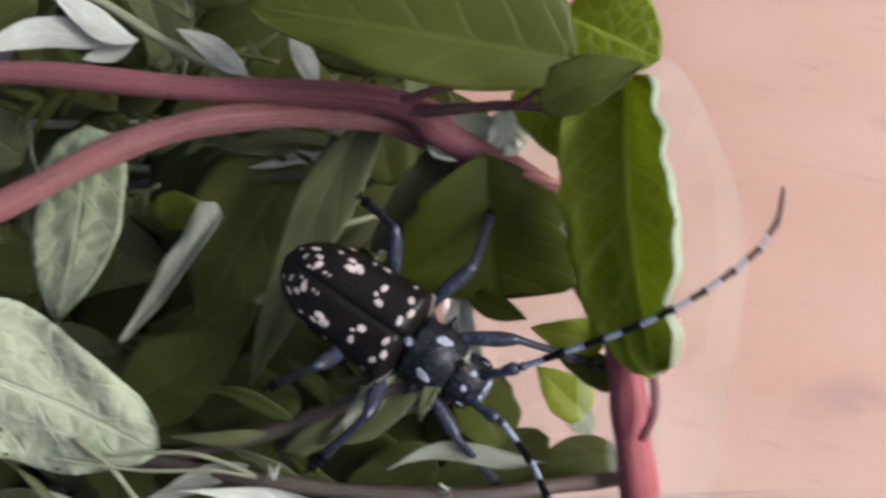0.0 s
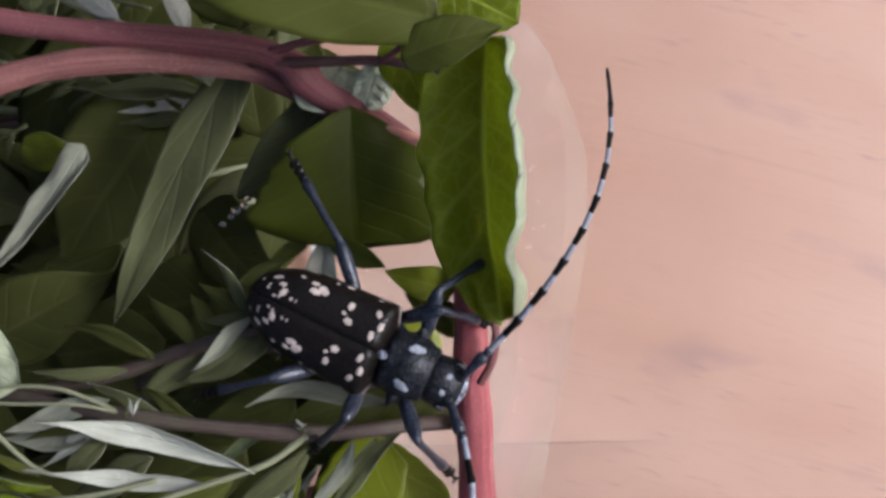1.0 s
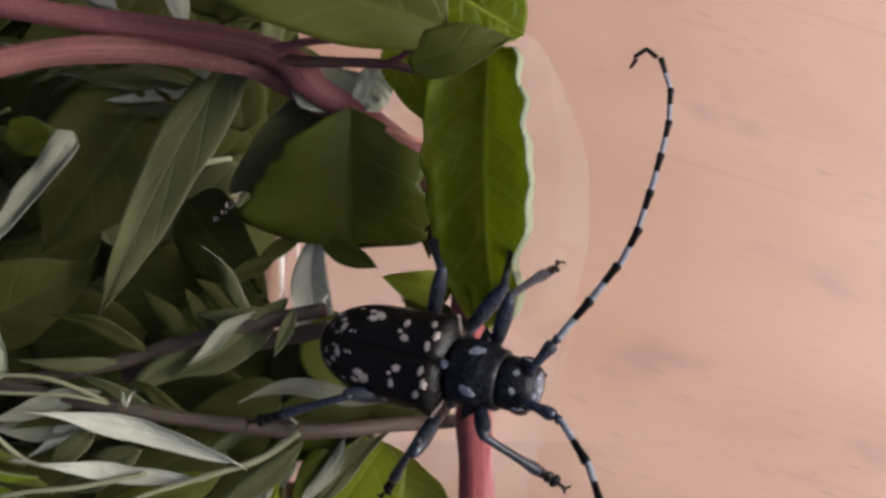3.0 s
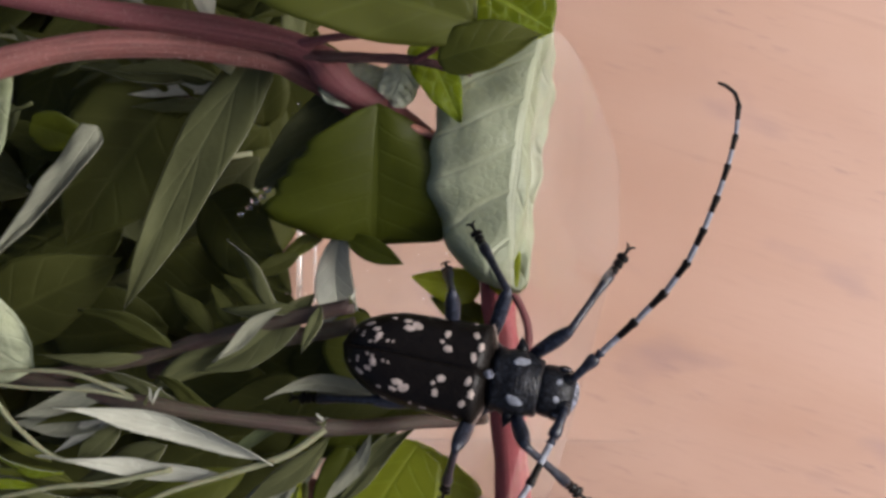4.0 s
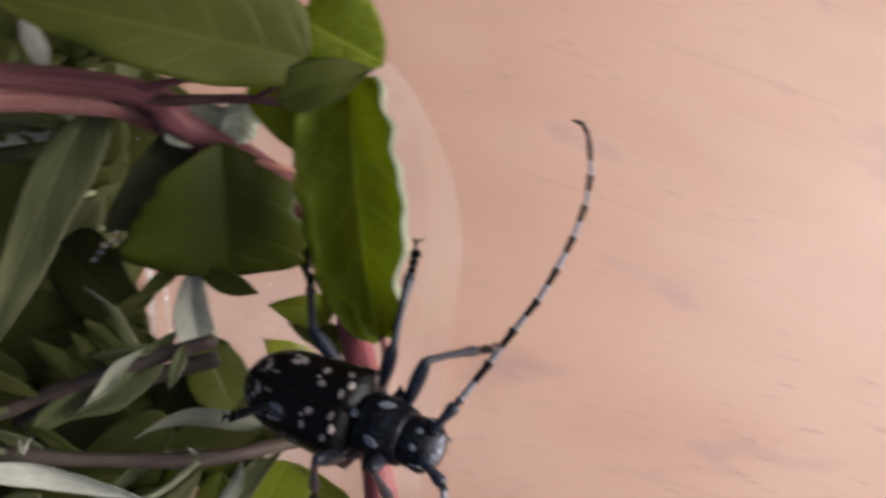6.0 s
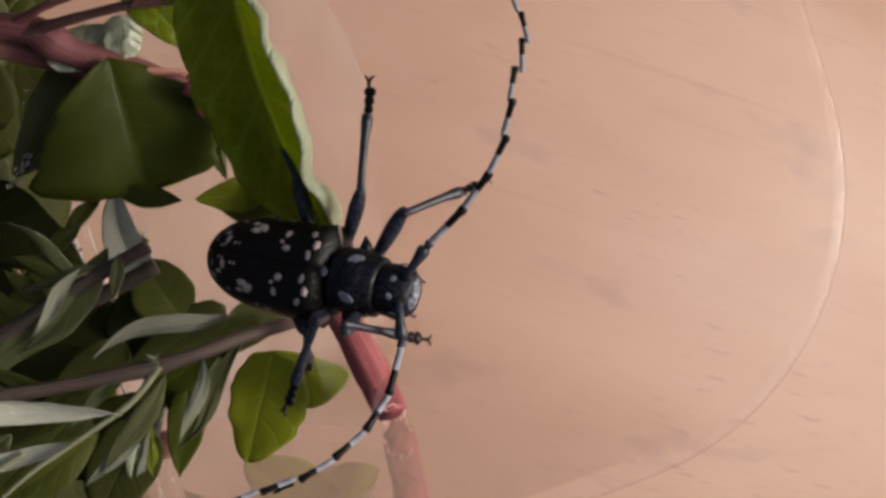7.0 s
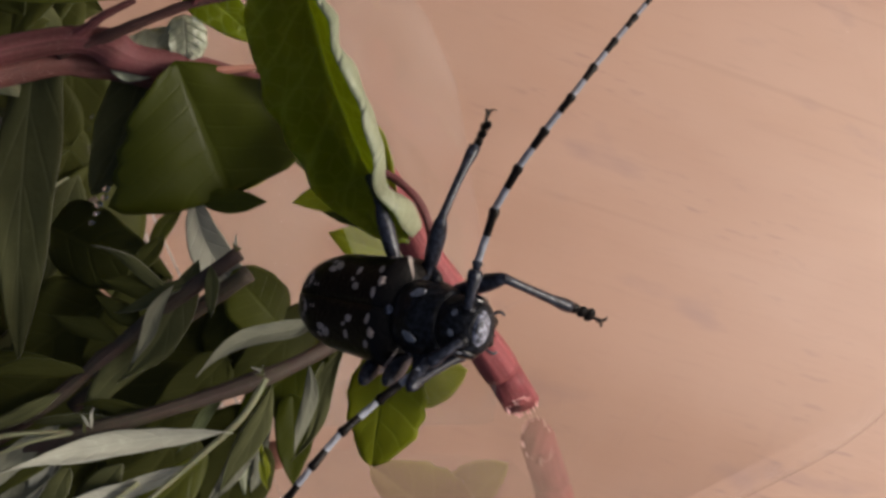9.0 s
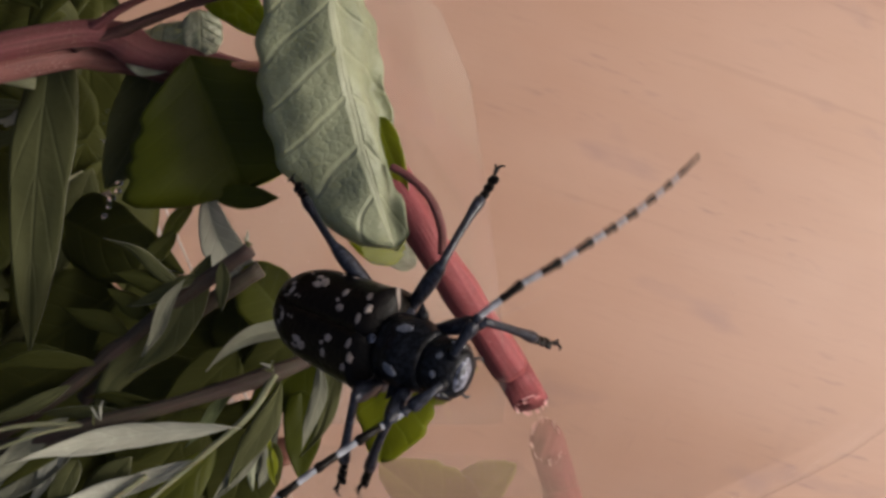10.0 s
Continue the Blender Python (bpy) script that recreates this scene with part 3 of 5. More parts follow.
low_leaves.append(leaf(branch, (3.3, -13.1, 39.0), (-2.7, -6.8, 41.0), 2.6, 3.0, "lime", roll=6, shape="ovate", fold=8, bend=0.06))
low_leaves.append(leaf(branch, (3.7, -15.2, 39.0), (0.7, -9.4, 40.0), 1.6, 1.8, "fresh", roll=-8, up=False, shape="ovate", fold=8, bend=0.06))
leaf(branch, (-12.6, 19.6, 56.5), (-3.6, 21.3, 56.5), 2.7, 3.0, "wet", roll=-10, up=False, shape="ovate", fold=10, bend=0.05, quilt=0.08, crumple=0.06, label="crinkled pale leaf wet with drops")

leaf(branch, (-2.7, 22.6, 57.0), (-4.9, 16.7, 56.5), 2.0, 2.6, "wet", roll=-14, up=False, shape="broad", fold=8, bend=0.05, quilt=0.08, crumple=0.07, label="crinkled pale leaf wet with drops")
# added leaf hidden behind the flap; blocks bounced light to darken its left half
leaf(branch, (6.8, 21.5, 52.5), (3.4, 1.1, 52.0), 3.0, 3.2, "dark", roll=0, shape="ovate", fold=8, bend=0.05)

leaf(branch, (1.5, 4.4, 50.5), (-14.0, 4.4, 51.0), 2.2, 2.2, "lime", roll=-6, shape="ovate", fold=8, bend=0.04)

# the loose leaf that the beetle's legs turn over
flap = part("leaf", leaf_mesh(31.0, 10.4, 7.0, "blunt", fold=33, bend=0.08, curl=0.06, quilt=0.05, crumple=0.10, seed=91, torn=0.20, over=95, cols=24, rows=36), TOPS["fresh"], branch,
            "bright green leaf with a pale underside that flips over", leaf_pose((9.6, 24.2, 62.5), (11.0, -6.8, 61.0), 23))

leaf(branch, (-17.2, -27.9, 45.0), (-10.0, -29.7, 45.0), 1.8, 1.8, "pink", roll=10, shape="broad", fold=6, label="dry pinkish leaf scrap")

# ---- mugwort sprigs ----
sprig_a = thing("mugwort_sprig", "mugwort sprig with a brown stem and silver-backed leaves", "plant", (-45, -15, 1.5), "mugwort sprigs")
stem("stem", [(-70.3, -7.7, 57.0), (-44.8, -12.9, 63.0), (-28.8, -15.6, 66.5), (-11.0, -18.0, 64.3), (-0.2, -18.2, 58.0), (7.1, -18.8, 50.0)], 0.72, 0.85, BROWN_STEM, sprig_a, "", (0.40, 0.60))
stem("petiole", [(-10.6, -18.1, 65.0), (-14.8, -20.9, 65.5), (-21.4, -23.0, 66.0), (-26.7, -24.6, 66.5), (-32.0, -27.0, 67.0)], 0.42, 0.22, GREEN_STEM, sprig_a)
stem("petiole", [(-29.1, -15.3, 66.7), (-34.7, -13.9, 68.0), (-43.0, -13.5, 68.0), (-53.7, -11.8, 68.0)], 0.2, 0.14, GREEN_STEM, sprig_a)
leaf(sprig_a, (-16.0, -21.7, 66.2), (-38.0, -14.8, 70.0), 1.75, 1.35, "grey", roll=-17, up=False, shape="acumin", fold=-10, bend=0.05, torn=0.12, rolled=0.8, droop=0.06, sway=-0.015, label="silvery leaf underside")
leaf(sprig_a, (-20.6, -23.2, 65.5), (-40.3, -20.8, 69.0), 1.1, 1.0, "grey", roll=-14, up=False, shape="acumin", fold=10, bend=0.10, rolled=0.5, torn=0.15, sway=0.05)
leaf(sprig_a, (-29.8, -15.0, 66.0), (-45.4, -17.7, 64.0), 2.0, 2.4, "dim_grey", roll=24, up=False, shape="acumin", fold=12, bend=0.08, rolled=0.5)
leaf(sprig_a, (-15.4, -5.1, 65.5), (-22.2, -10.8, 67.5), 1.3, 0.8, "dim_grey", roll=-24, up=False, shape="acumin", fold=-22, bend=0.10, rolled=0.6)
leaf(sprig_a, (-12.0, -3.6, 63.0), (-24.9, -12.2, 64.0), 2.4, 1.3, "grey", roll=10, shape="lance", fold=14, bend=0.06)
leaf(sprig_a, (-0.9, -15.2, 61.5), (-17.0, -14.9, 65.0), 1.3, 1.2, "dim_grey", roll=16, up=False, shape="acumin", fold=-8, bend=0.04, rolled=0.8)
leaf(sprig_a, (-16.0, -7.2, 61.0), (-31.1, -15.8, 62.0), 2.2, 1.9, "grey", roll=-12, shape="acumin", fold=10, bend=0.05, rolled=0.7)
leaf(sprig_a, (-11.1, -4.8, 66.0), (-13.1, -9.8, 67.0), 0.8, 0.8, "grey", roll=10, shape="lance", fold=20, bend=0.05)
leaf(sprig_a, (-10.1, -18.8, 63.0), (-20.7, -27.9, 61.0), 1.6, 1.5, "grey", roll=-25, shape="acumin", rolled=0.5, fold=16, bend=0.06)
leaf(sprig_a, (-0.9, -18.8, 59.0), (-11.9, -28.5, 57.0), 1.2, 1.0, "grey", roll=15, shape="acumin", fold=14, bend=0.05)
leaf(sprig_a, (-4.1, -19.7, 57.0), (-9.5, -27.1, 54.0), 1.2, 1.2, "grey", roll=-20, shape="lance", fold=14, bend=0.05)
leaf(sprig_a, (-27.9, -20.2, 64.0), (-38.0, -24.5, 61.0), 2.0, 2.0, "grey", roll=10, shape="lance", fold=10, bend=0.04)
for k in range(26):
    a = random.Random(40 + k)
    base = Vector((-46.3, -25.1, 64.0)) + Vector((a.uniform(-9, 9), a.uniform(-7, 3), a.uniform(-4, 1)))
    turn = a.uniform(2.2, 3.5)
    tip = base + a.uniform(7, 15) * Vector((math.cos(turn), math.sin(turn), a.uniform(-0.15, 0.2)))
    leaf(sprig_a, base, tip, a.uniform(0.5, 1.0), a.uniform(0.5, 1.0), ("fresh", "grey", "olive")[k % 3], roll=a.uniform(-40, 40), up=k % 6 > 0, shape="acumin", fold=20, bend=0.10, rolled=0.4, rows=14, cols=3)
stem("petiole", [(-51.0, -10.2, 66.0), (-46.9, -13.3, 66.5), (-43.6, -17.4, 66.5), (-39.4, -20.9, 66.5), (-35.3, -22.0, 66.0)], 0.36, 0.2, GREEN_STEM, sprig_a)
stem("petiole", [(-52.2, -12.6, 66.0), (-43.6, -12.0, 66.5), (-36.8, -12.3, 67.0), (-29.2, -15.4, 66.8)], 0.16, 0.26, GREEN_STEM, sprig_a)
stem("petiole", [(-51.4, -27.3, 65.0), (-40.7, -24.6, 66.0), (-34.1, -23.9, 66.0), (-26.9, -22.5, 65.5)], 0.22, 0.3, GREEN_STEM, sprig_a)
leaf(sprig_a, (-31.4, -13.7, 66.5), (-43.3, -16.8, 67.0), 1.2, 1.3, "dim_grey", roll=8, up=False, shape="lance", fold=10, bend=0.06, rolled=0.4)
leaf(sprig_a, (-32.8, -18.2, 64.5), (-36.8, -22.0, 64.5), 1.2, 1.4, "grey", roll=10, shape="round", fold=8, bend=0.15)
leaf(sprig_a, (-5.8, -18.7, 63.5), (-11.5, -27.5, 63.0), 0.9, 0.9, "dim_grey", roll=-8, up=False, shape="acumin", fold=12, bend=0.06)
leaf(sprig_a, (-12.4, -22.8, 62.5), (-23.0, -28.6, 62.0), 1.3, 1.1, "dim_grey", roll=18, up=False, shape="acumin", fold=14, bend=0.08)
leaf(sprig_a, (-19.7, -23.4, 61.5), (-33.6, -27.6, 61.0), 2.6, 2.2, "olive", roll=6, shape="lance", fold=8, bend=0.05)
for k, (b, t) in enumerate((((-38.3, -22.9, 66.0), (-47.2, -19.5, 66.5)), ((-38.3, -24.0, 65.0), (-48.8, -21.8, 65.5)), ((-39.4, -21.6, 66.5), (-45.8, -17.6, 67.0)), ((-40.4, -24.9, 65.0), (-50.0, -23.9, 65.5)), ((-36.9, -25.0, 64.5), (-45.1, -21.5, 65.5)))):
    leaf(sprig_a, b, t, 0.55, 0.6, ("fresh", "olive", "olive")[k % 3], roll=k * 14 - 28, shape="acumin", fold=18, bend=0.08, rows=14, cols=4)
for k in range(7):
    a = random.Random(70 + k)
    base = Vector((-17.0, -30.5, 50.0)) + Vector((a.uniform(-2, 1), a.uniform(-2, 1), a.uniform(-2, 2)))
    tip = base + Vector((a.uniform(1, 6), a.uniform(2, 8), a.uniform(-2, 2)))
    leaf(sprig_a, base, tip, 0.55, 0.55, ("lime", "dim_grey")[k % 2], roll=a.uniform(-30, 30), up=k % 4 == 0, shape="lance", fold=22, bend=0.06, rows=12, cols=3)

for k in range(9):
    a = random.Random(2100 + k)
    base = Vector(((-10.9, -17.7, 65.5), (-28.9, -15.3, 67.5), (-7.7, -4.7, 66.8))[k % 3]) + Vector((a.uniform(-0.6, 0.6), a.uniform(-0.3, 0.3), 0.3))
    tip = base + Vector((a.uniform(-1.2, 1.2), a.uniform(0.6, 1.9), a.uniform(0.0, 0.9)))
    leaf(sprig_a, base, tip, 0.16, 0.16, "grey", roll=a.uniform(-40, 40), up=k % 2 == 0, shape="lance", fold=15, bend=0.1, name="bract", rows=8, cols=3)
for k in range(14):
    a = random.Random(1400 + k)
    base = Vector((-32.3, -15.6, 66.0)).lerp(Vector((-8.9, -18.1, 63.5)), a.random()) if k % 2 else Vector((-34.1, -11.7, 61.5)).lerp(Vector((-11.2, -5.4, 65.0)), a.random())
    turn = math.pi + a.uniform(-0.9, 0.9) + (0.25 if k % 2 else -0.1)
    tip = base + a.uniform(6, 13) * Vector((math.cos(turn), math.sin(turn), a.uniform(-0.35, 0.1)))
    wide = a.uniform(0.7, 1.5)
    leaf(sprig_a, base, tip, wide, wide, "deep" if k % 3 else "grey", roll=a.uniform(-25, 25), up=a.random() < 0.85, shape="acumin", fold=a.uniform(-14, 22), bend=a.uniform(0.02, 0.12), rolled=0.6, rows=16, cols=4)

sprig_b = thing("mugwort_sprig", "mugwort sprig with a purplish stick and long grey-green leaves", "plant", (-50, 8, 1.5), "mugwort sprigs")
stem("stick", [(-47.1, -13.9, 60.0), (-34.8, -11.8, 61.0), (-27.1, -9.8, 62.0), (-18.7, -7.3, 63.8), (-7.8, -4.8, 65.8)], 0.75, 0.85, BROWN_STEM, sprig_b, "purplish brown cut stick", (0.55,))
stem("stick", [(-31.1, -12.8, 58.0), (-19.1, -9.4, 61.0), (-7.7, -7.1, 62.5)], 0.85, 0.95, BROWN_STEM, sprig_b)
leaf(sprig_b, (-19.6, 26.6, 51.0), (-35.1, -5.9, 54.0), 4.4, 3.2, "grey", roll=6, sway=0.012, shape="taper", fold=12, bend=0.03, label="long grey-green leaf")
leaf(sprig_b, (-6.5, 22.5, 51.5), (-20.3, 8.6, 52.0), 3.0, 3.4, "grey", roll=-10, shape="narrow", fold=10, bend=0.04)
leaf(sprig_b, (-39.2, 15.6, 51.5), (-51.0, -0.2, 54.0), 2.0, 1.8, "dim_grey", roll=8, up=False, shape="strip", fold=-16, bend=0.03, sway=0.02, crumple=0.03, label="narrow silver leaf")
leaf(sprig_b, (-10.0, 4.1, 51.5), (-9.5, -13.6, 50.0), 2.5, 2.5, "grey", roll=0, up=False, shape="narrow", fold=-18, bend=0.03)
leaf(sprig_b, (-27.3, 7.9, 44.0), (-16.3, -4.0, 50.0), 5.0, 5.0, "deep", roll=10, shape="ovate", fold=8, bend=0.08)
leaf(sprig_b, (-32.7, 20.3, 42.0), (-45.1, 1.5, 44.0), 8.0, 9.0, "deep", roll=-5, shape="ovate", fold=8, bend=0.05)
leaf(sprig_b, (-48.7, 16.4, 48.0), (-40.5, 14.2, 46.0), 2.4, 2.6, "dark", roll=20, shape="ovate", fold=8, bend=0.05)
leaf(sprig_b, (-52.8, -8.1, 50.0), (-36.4, 0.1, 50.0), 5.5, 5.0, "deep", roll=10, shape="ovate", fold=10, bend=0.06)
leaf(sprig_b, (-12.0, 2.9, 51.0), (-17.8, -0.6, 51.5), 1.0, 1.1, "olive", roll=12, shape="lance", fold=14, bend=0.03)
leaf(sprig_b, (-14.9, 0.7, 53.0), (-20.8, -2.2, 54.0), 1.2, 1.2, "deep", roll=10, shape="lance", fold=14, bend=0.03)
for k in range(8):
    a = random.Random(110 + k)
    base = Vector((-25.4, 20.9, 43.0)) + Vector((a.uniform(-4, 2), a.uniform(-3, 3), a.uniform(-3, 3)))
    tip = base + Vector((a.uniform(-16, -8), a.uniform(-4, 5), a.uniform(-2, 2)))
    leaf(sprig_b, base, tip, 0.9, 0.9, "grey", roll=a.uniform(-25, 25), up=k % 4 > 0, shape="lance", fold=14, bend=0.06, rows=14, cols=3)

for k, (b, t, w) in enumerate((((-15.5, -5.5, 48.0), (-29.7, -8.3, 46.0), 5.0), ((-12.8, -11.1, 47.0), (-25.0, -17.6, 45.0), 4.6), ((-9.9, -8.2, 49.0), (-15.6, -17.3, 47.0), 3.6), ((-19.4, -13.6, 50.0), (-33.7, -22.2, 47.0), 5.0),
                             ((-5.9, -14.0, 46.0), (-13.6, -21.0, 46.0), 4.0), ((-12.9, -22.4, 46.0), (-25.9, -29.1, 44.0), 4.8), ((-15.5, -24.8, 48.0), (-25.0, -35.3, 45.0), 4.6),
                             ((-21.7, -20.7, 48.0), (-37.5, -29.4, 46.0), 5.4), ((-28.3, -14.0, 46.0), (-45.1, -18.4, 44.0), 5.6), ((-24.5, -2.8, 44.0), (-38.5, -5.7, 42.0), 6.0),
                             ((-5.9, -8.3, 46.0), (-14.0, -11.2, 46.0), 3.8), ((-32.3, -8.5, 44.0), (-47.9, -10.0, 42.0), 6.0))):
    leaf(sprig_b, b, t, w, w, "deep", roll=(k * 37) % 40 - 20, shape=("ovate", "broad", "narrow")[k % 3], fold=8, bend=0.06, rows=14, cols=5)

for k, (b, t, w) in enumerate((((-1.5, -14.0, 50.0), (-16.5, -18.5, 50.0), 3.4), ((-3.0, -18.5, 47.0), (-17.0, -23.5, 46.0), 3.6), ((-14.0, -15.0, 53.0), (-27.0, -20.0, 52.0), 3.4), ((-9.0, -22.5, 49.0), (-13.5, -33.0, 47.0), 2.6), ((6.5, -17.0, 45.0), (-9.0, -20.5, 46.0), 3.0))):
    leaf(sprig_b, b, t, w, w * 0.9, ("deep", "dark")[k % 2], roll=(k * 23) % 30 - 15, shape="ovate", fold=10, bend=0.06, rows=18, cols=6)


def feather(parent, base, tip, spread, look_of, seed):
    """A finely cut leaf: a thin rib with pairs of slender lobes, in one mesh."""
    rnd, bm = random.Random(seed), bmesh.new()
    a, b = Vector(base), Vector(tip)
    along, rise = (b - a).normalized(), Vector((0, 0, 1))
    across = along.cross(rise).normalized()
    bend = across * rnd.uniform(-0.1, 0.1) * (b - a).length
    run = spline([a, (a + b) / 2 + bend, b], 8)
    ring_tube(bm, run, [0.32 * (1 - 0.7 * i / (len(run) - 1)) for i in range(len(run))], 6)
    uv = bm.loops.layers.uv.verify()
    for k in range(2, len(run), 3):
        for side in (1, -1):
            size = spread * (1 - 0.55 * abs(2 * k / len(run) - 0.9)) * rnd.uniform(0.75, 1.2)
            way = (across * side * rnd.uniform(0.35, 0.7) + along * 0.8 + rise * rnd.uniform(-0.25, 0.2)).normalized()
            flank = way.cross(rise).normalized()
            wide = size * rnd.uniform(0.07, 0.11)
            rows = []
            for q in range(6):
                w = wide * (0.35, 0.8, 1.0, 0.9, 0.55, 0.06)[q]
                mid = run[k] + way * size * q / 5 + rise * 0.10 * size * math.sin(q * 0.7)
                rows.append([bm.verts.new(mm(mid + flank * w * e + rise * 0.3 * w * (1 - abs(e)))) for e in (-1, 0, 1)])
            for p, q in zip(rows, rows[1:]):
                for e in (0, 1):
                    f = bm.faces.new((p[e], p[e + 1], q[e + 1], q[e]))
                    for loop, at in zip(f.loops, ((e / 2, 0.2), (e / 2 + 0.5, 0.2), (e / 2 + 0.5, 0.8), (e / 2, 0.8))):
                        loop[uv].uv = at
    return part("cut_leaf", bm, TOPS[look_of][0], parent)


for k, (b, t, w) in enumerate((((-22.0, 19.0, 50.0), (-42.0, 20.5, 49.0), 6.0), ((-27.0, 16.5, 47.0), (-46.0, 14.0, 46.0), 6.5), ((-40.0, 24.5, 52.0), (-56.0, 27.0, 52.0), 6.0), ((-46.0, 28.0, 50.0), (-60.0, 23.0, 50.0), 6.0),
                             ((-30.0, 22.5, 46.0), (-48.0, 25.0, 45.0), 7.0), ((-50.0, 19.5, 49.0), (-62.0, 13.0, 48.0), 6.0), ((-52.0, 33.0, 52.0), (-70.0, 30.0, 51.0), 6.5), ((-33.0, 33.5, 50.0), (-50.0, 37.0, 49.0), 6.5),
                             ((-36.0, -3.0, 47.0), (-50.0, -8.0, 47.0), 5.5), ((-47.0, 3.0, 46.0), (-60.0, -3.0, 46.0), 5.5))):
    feather(sprig_b, Vector(b) - Vector((0, 0, 6)), Vector(t) - Vector((0, 0, 7)), w, "grey" if k % 3 else "deep", 3000 + k)

sprig_c = thing("mugwort_sprig", "mugwort shoot tip with pale green stem and small silver leaves", "plant", (-45, 35, 1.5), "mugwort sprigs")
stem("stem", [(-71.5, 48.8, 60.0), (-53.5, 41.7, 56.0), (-43.5, 34.9, 55.0), (-33.7, 29.3, 54.0), (-23.1, 22.5, 52.0)], 0.5, 0.75, GREEN_STEM, sprig_c)
leaf(sprig_c, (-46.3, 34.7, 56.0), (-55.3, 41.1, 60.0), 1.6, 1.8, "grey", roll=10, up=False, shape="lance", fold=12, bend=0.06)
leaf(sprig_c, (-46.4, 35.3, 55.0), (-64.7, 34.8, 59.0), 2.0, 1.8, "grey", roll=-8, up=False, shape="narrow", fold=10, bend=0.05)
leaf(sprig_c, (-33.1, 29.6, 55.5), (-40.8, 35.5, 57.0), 1.4, 1.6, "grey", roll=0, up=False, shape="lance", fold=12, bend=0.08)
leaf(sprig_c, (-47.6, 35.1, 54.0), (-53.8, 33.6, 55.0), 1.2, 1.2, "grey", roll=0, up=False, shape="lance", fold=12, bend=0.05)
leaf(sprig_c, (-25.5, 27.8, 54.0), (-27.4, 34.6, 57.0), 1.6, 1.2, "grey", roll=20, up=False, shape="lance", fold=14, bend=0.08)
leaf(sprig_c, (-50.0, 46.7, 52.0), (-41.0, 38.1, 52.0), 2.2, 2.2, "grey", roll=10, shape="lance", fold=12, bend=0.05)

herb = thing("broad_leaf_herb", "herb with pale quilted broad leaves turned underside up", "plant", (-70, -10, 1.5))
stem("stem", [(-95.7, 4.9, 58.0), (-76.1, 1.1, 62.0), (-64.3, -1.8, 65.0), (-57.7, -4.8, 66.0)], 0.9, 0.5, GREEN_STEM, herb)
leaf(herb, (-71.5, 2.6, 72.0), (-42.0, -12.2, 66.0), 9.0, 8.6, "quilted", roll=6, up=False, shape="broad", fold=10, bend=0.08, quilt=0.06, crumple=0.04, cols=10, label="large pale quilted leaf")
leaf(herb, (-51.0, 24.7, 60.0), (-51.8, 2.5, 68.0), 6.2, 5.4, "shaded_quilted", roll=6, up=False, shape="broad", fold=10, bend=0.06, quilt=0.035, label="pale green leaf beneath a red stem")

# dark tangle of leaves beneath
tangle = thing("leaf_bundle", "tangled bundle of dark green leaves filling the tray", "plant", (-60, 15, 1.5))
for k in range(250):
    a = random.Random(300 + k)
    y = a.uniform(-46, 48)
    low = k % 3 != 0
    edge = -6 if y > 26 else -18 if y > 12 else -33 if y > -8 else -26
    floor = 3.0 if y > -30 else 3.0 + (-30 - y) * 2.6
    z = floor + (a.uniform(0, 12) if low else a.uniform(10, 42) * min(1, 44 / (44 + floor)))
    x = edge - 2 - abs(a.gauss(0, 1)) * 30
    ang = a.uniform(-2.9, 2.9)
    size = a.uniform(16, 30) if low else a.uniform(12, 22)
    dirv = Vector((-abs(math.cos(ang)), math.sin(ang) * 0.8, a.uniform(-0.25, 0.15)))
    base = Vector((x, y, z))
    tip = base + dirv.normalized() * size
    wide = size * a.uniform(0.22, 0.36) if low else size * a.uniform(0.14, 0.30)
    leaf(tangle, base, tip, wide, wide, "deep" if low or a.random() < 0.7 else "grey", roll=a.uniform(-35, 35),
         shape=a.choice(["ovate", "lance", "narrow"]), fold=a.uniform(4, 18), bend=a.uniform(0.02, 0.10), rows=12, cols=4)
for k in range(90):
    a = random.Random(900 + k)
    base = Vector((a.uniform(-98, -38), a.uniform(-34, 62), a.uniform(6, 34)))
    ang = a.uniform(0, 6.28)
    size = a.uniform(14, 26)
    tip = base + size * Vector((math.cos(ang), math.sin(ang), a.uniform(-0.2, 0.2))).normalized()
    if tip.x > -30:
        tip.x = -30 - a.uniform(0, 8)
    leaf(tangle, base, tip, size * 0.26, size * 0.26, "deep" if k % 4 else "grey", roll=a.uniform(-30, 30), shape=("ovate", "lance", "narrow")[k % 3], fold=a.uniform(4, 18), bend=0.06, rows=12, cols=4)
for k in range(14):
    a = random.Random(500 + k)
    y, z = a.uniform(-20, 45), a.uniform(8, 30)
    stem("twig", [(-95, y + a.uniform(-15, 15), z), (-55, y + a.uniform(-5, 5), z + a.uniform(-3, 6)), (-20 + a.uniform(-6, 2), y, z)], 0.7, 0.4, BROWN_STEM if k % 2 else GREEN_STEM, tangle, steps=5)


# ---- water drops ----
drops = []


def drop(p, r):
    bm = bmesh.new()
    bmesh.ops.create_icosphere(bm, subdivisions=2, radius=r / 1000, matrix=Matrix.Translation(mm(p)) @ Matrix.Diagonal((1.15, 0.9, 0.62, 1)))
    drops.append(tagged(part("water_drop", bm, WATER), "clear water drop clinging to a wet leaf", "drop", "water drops"))


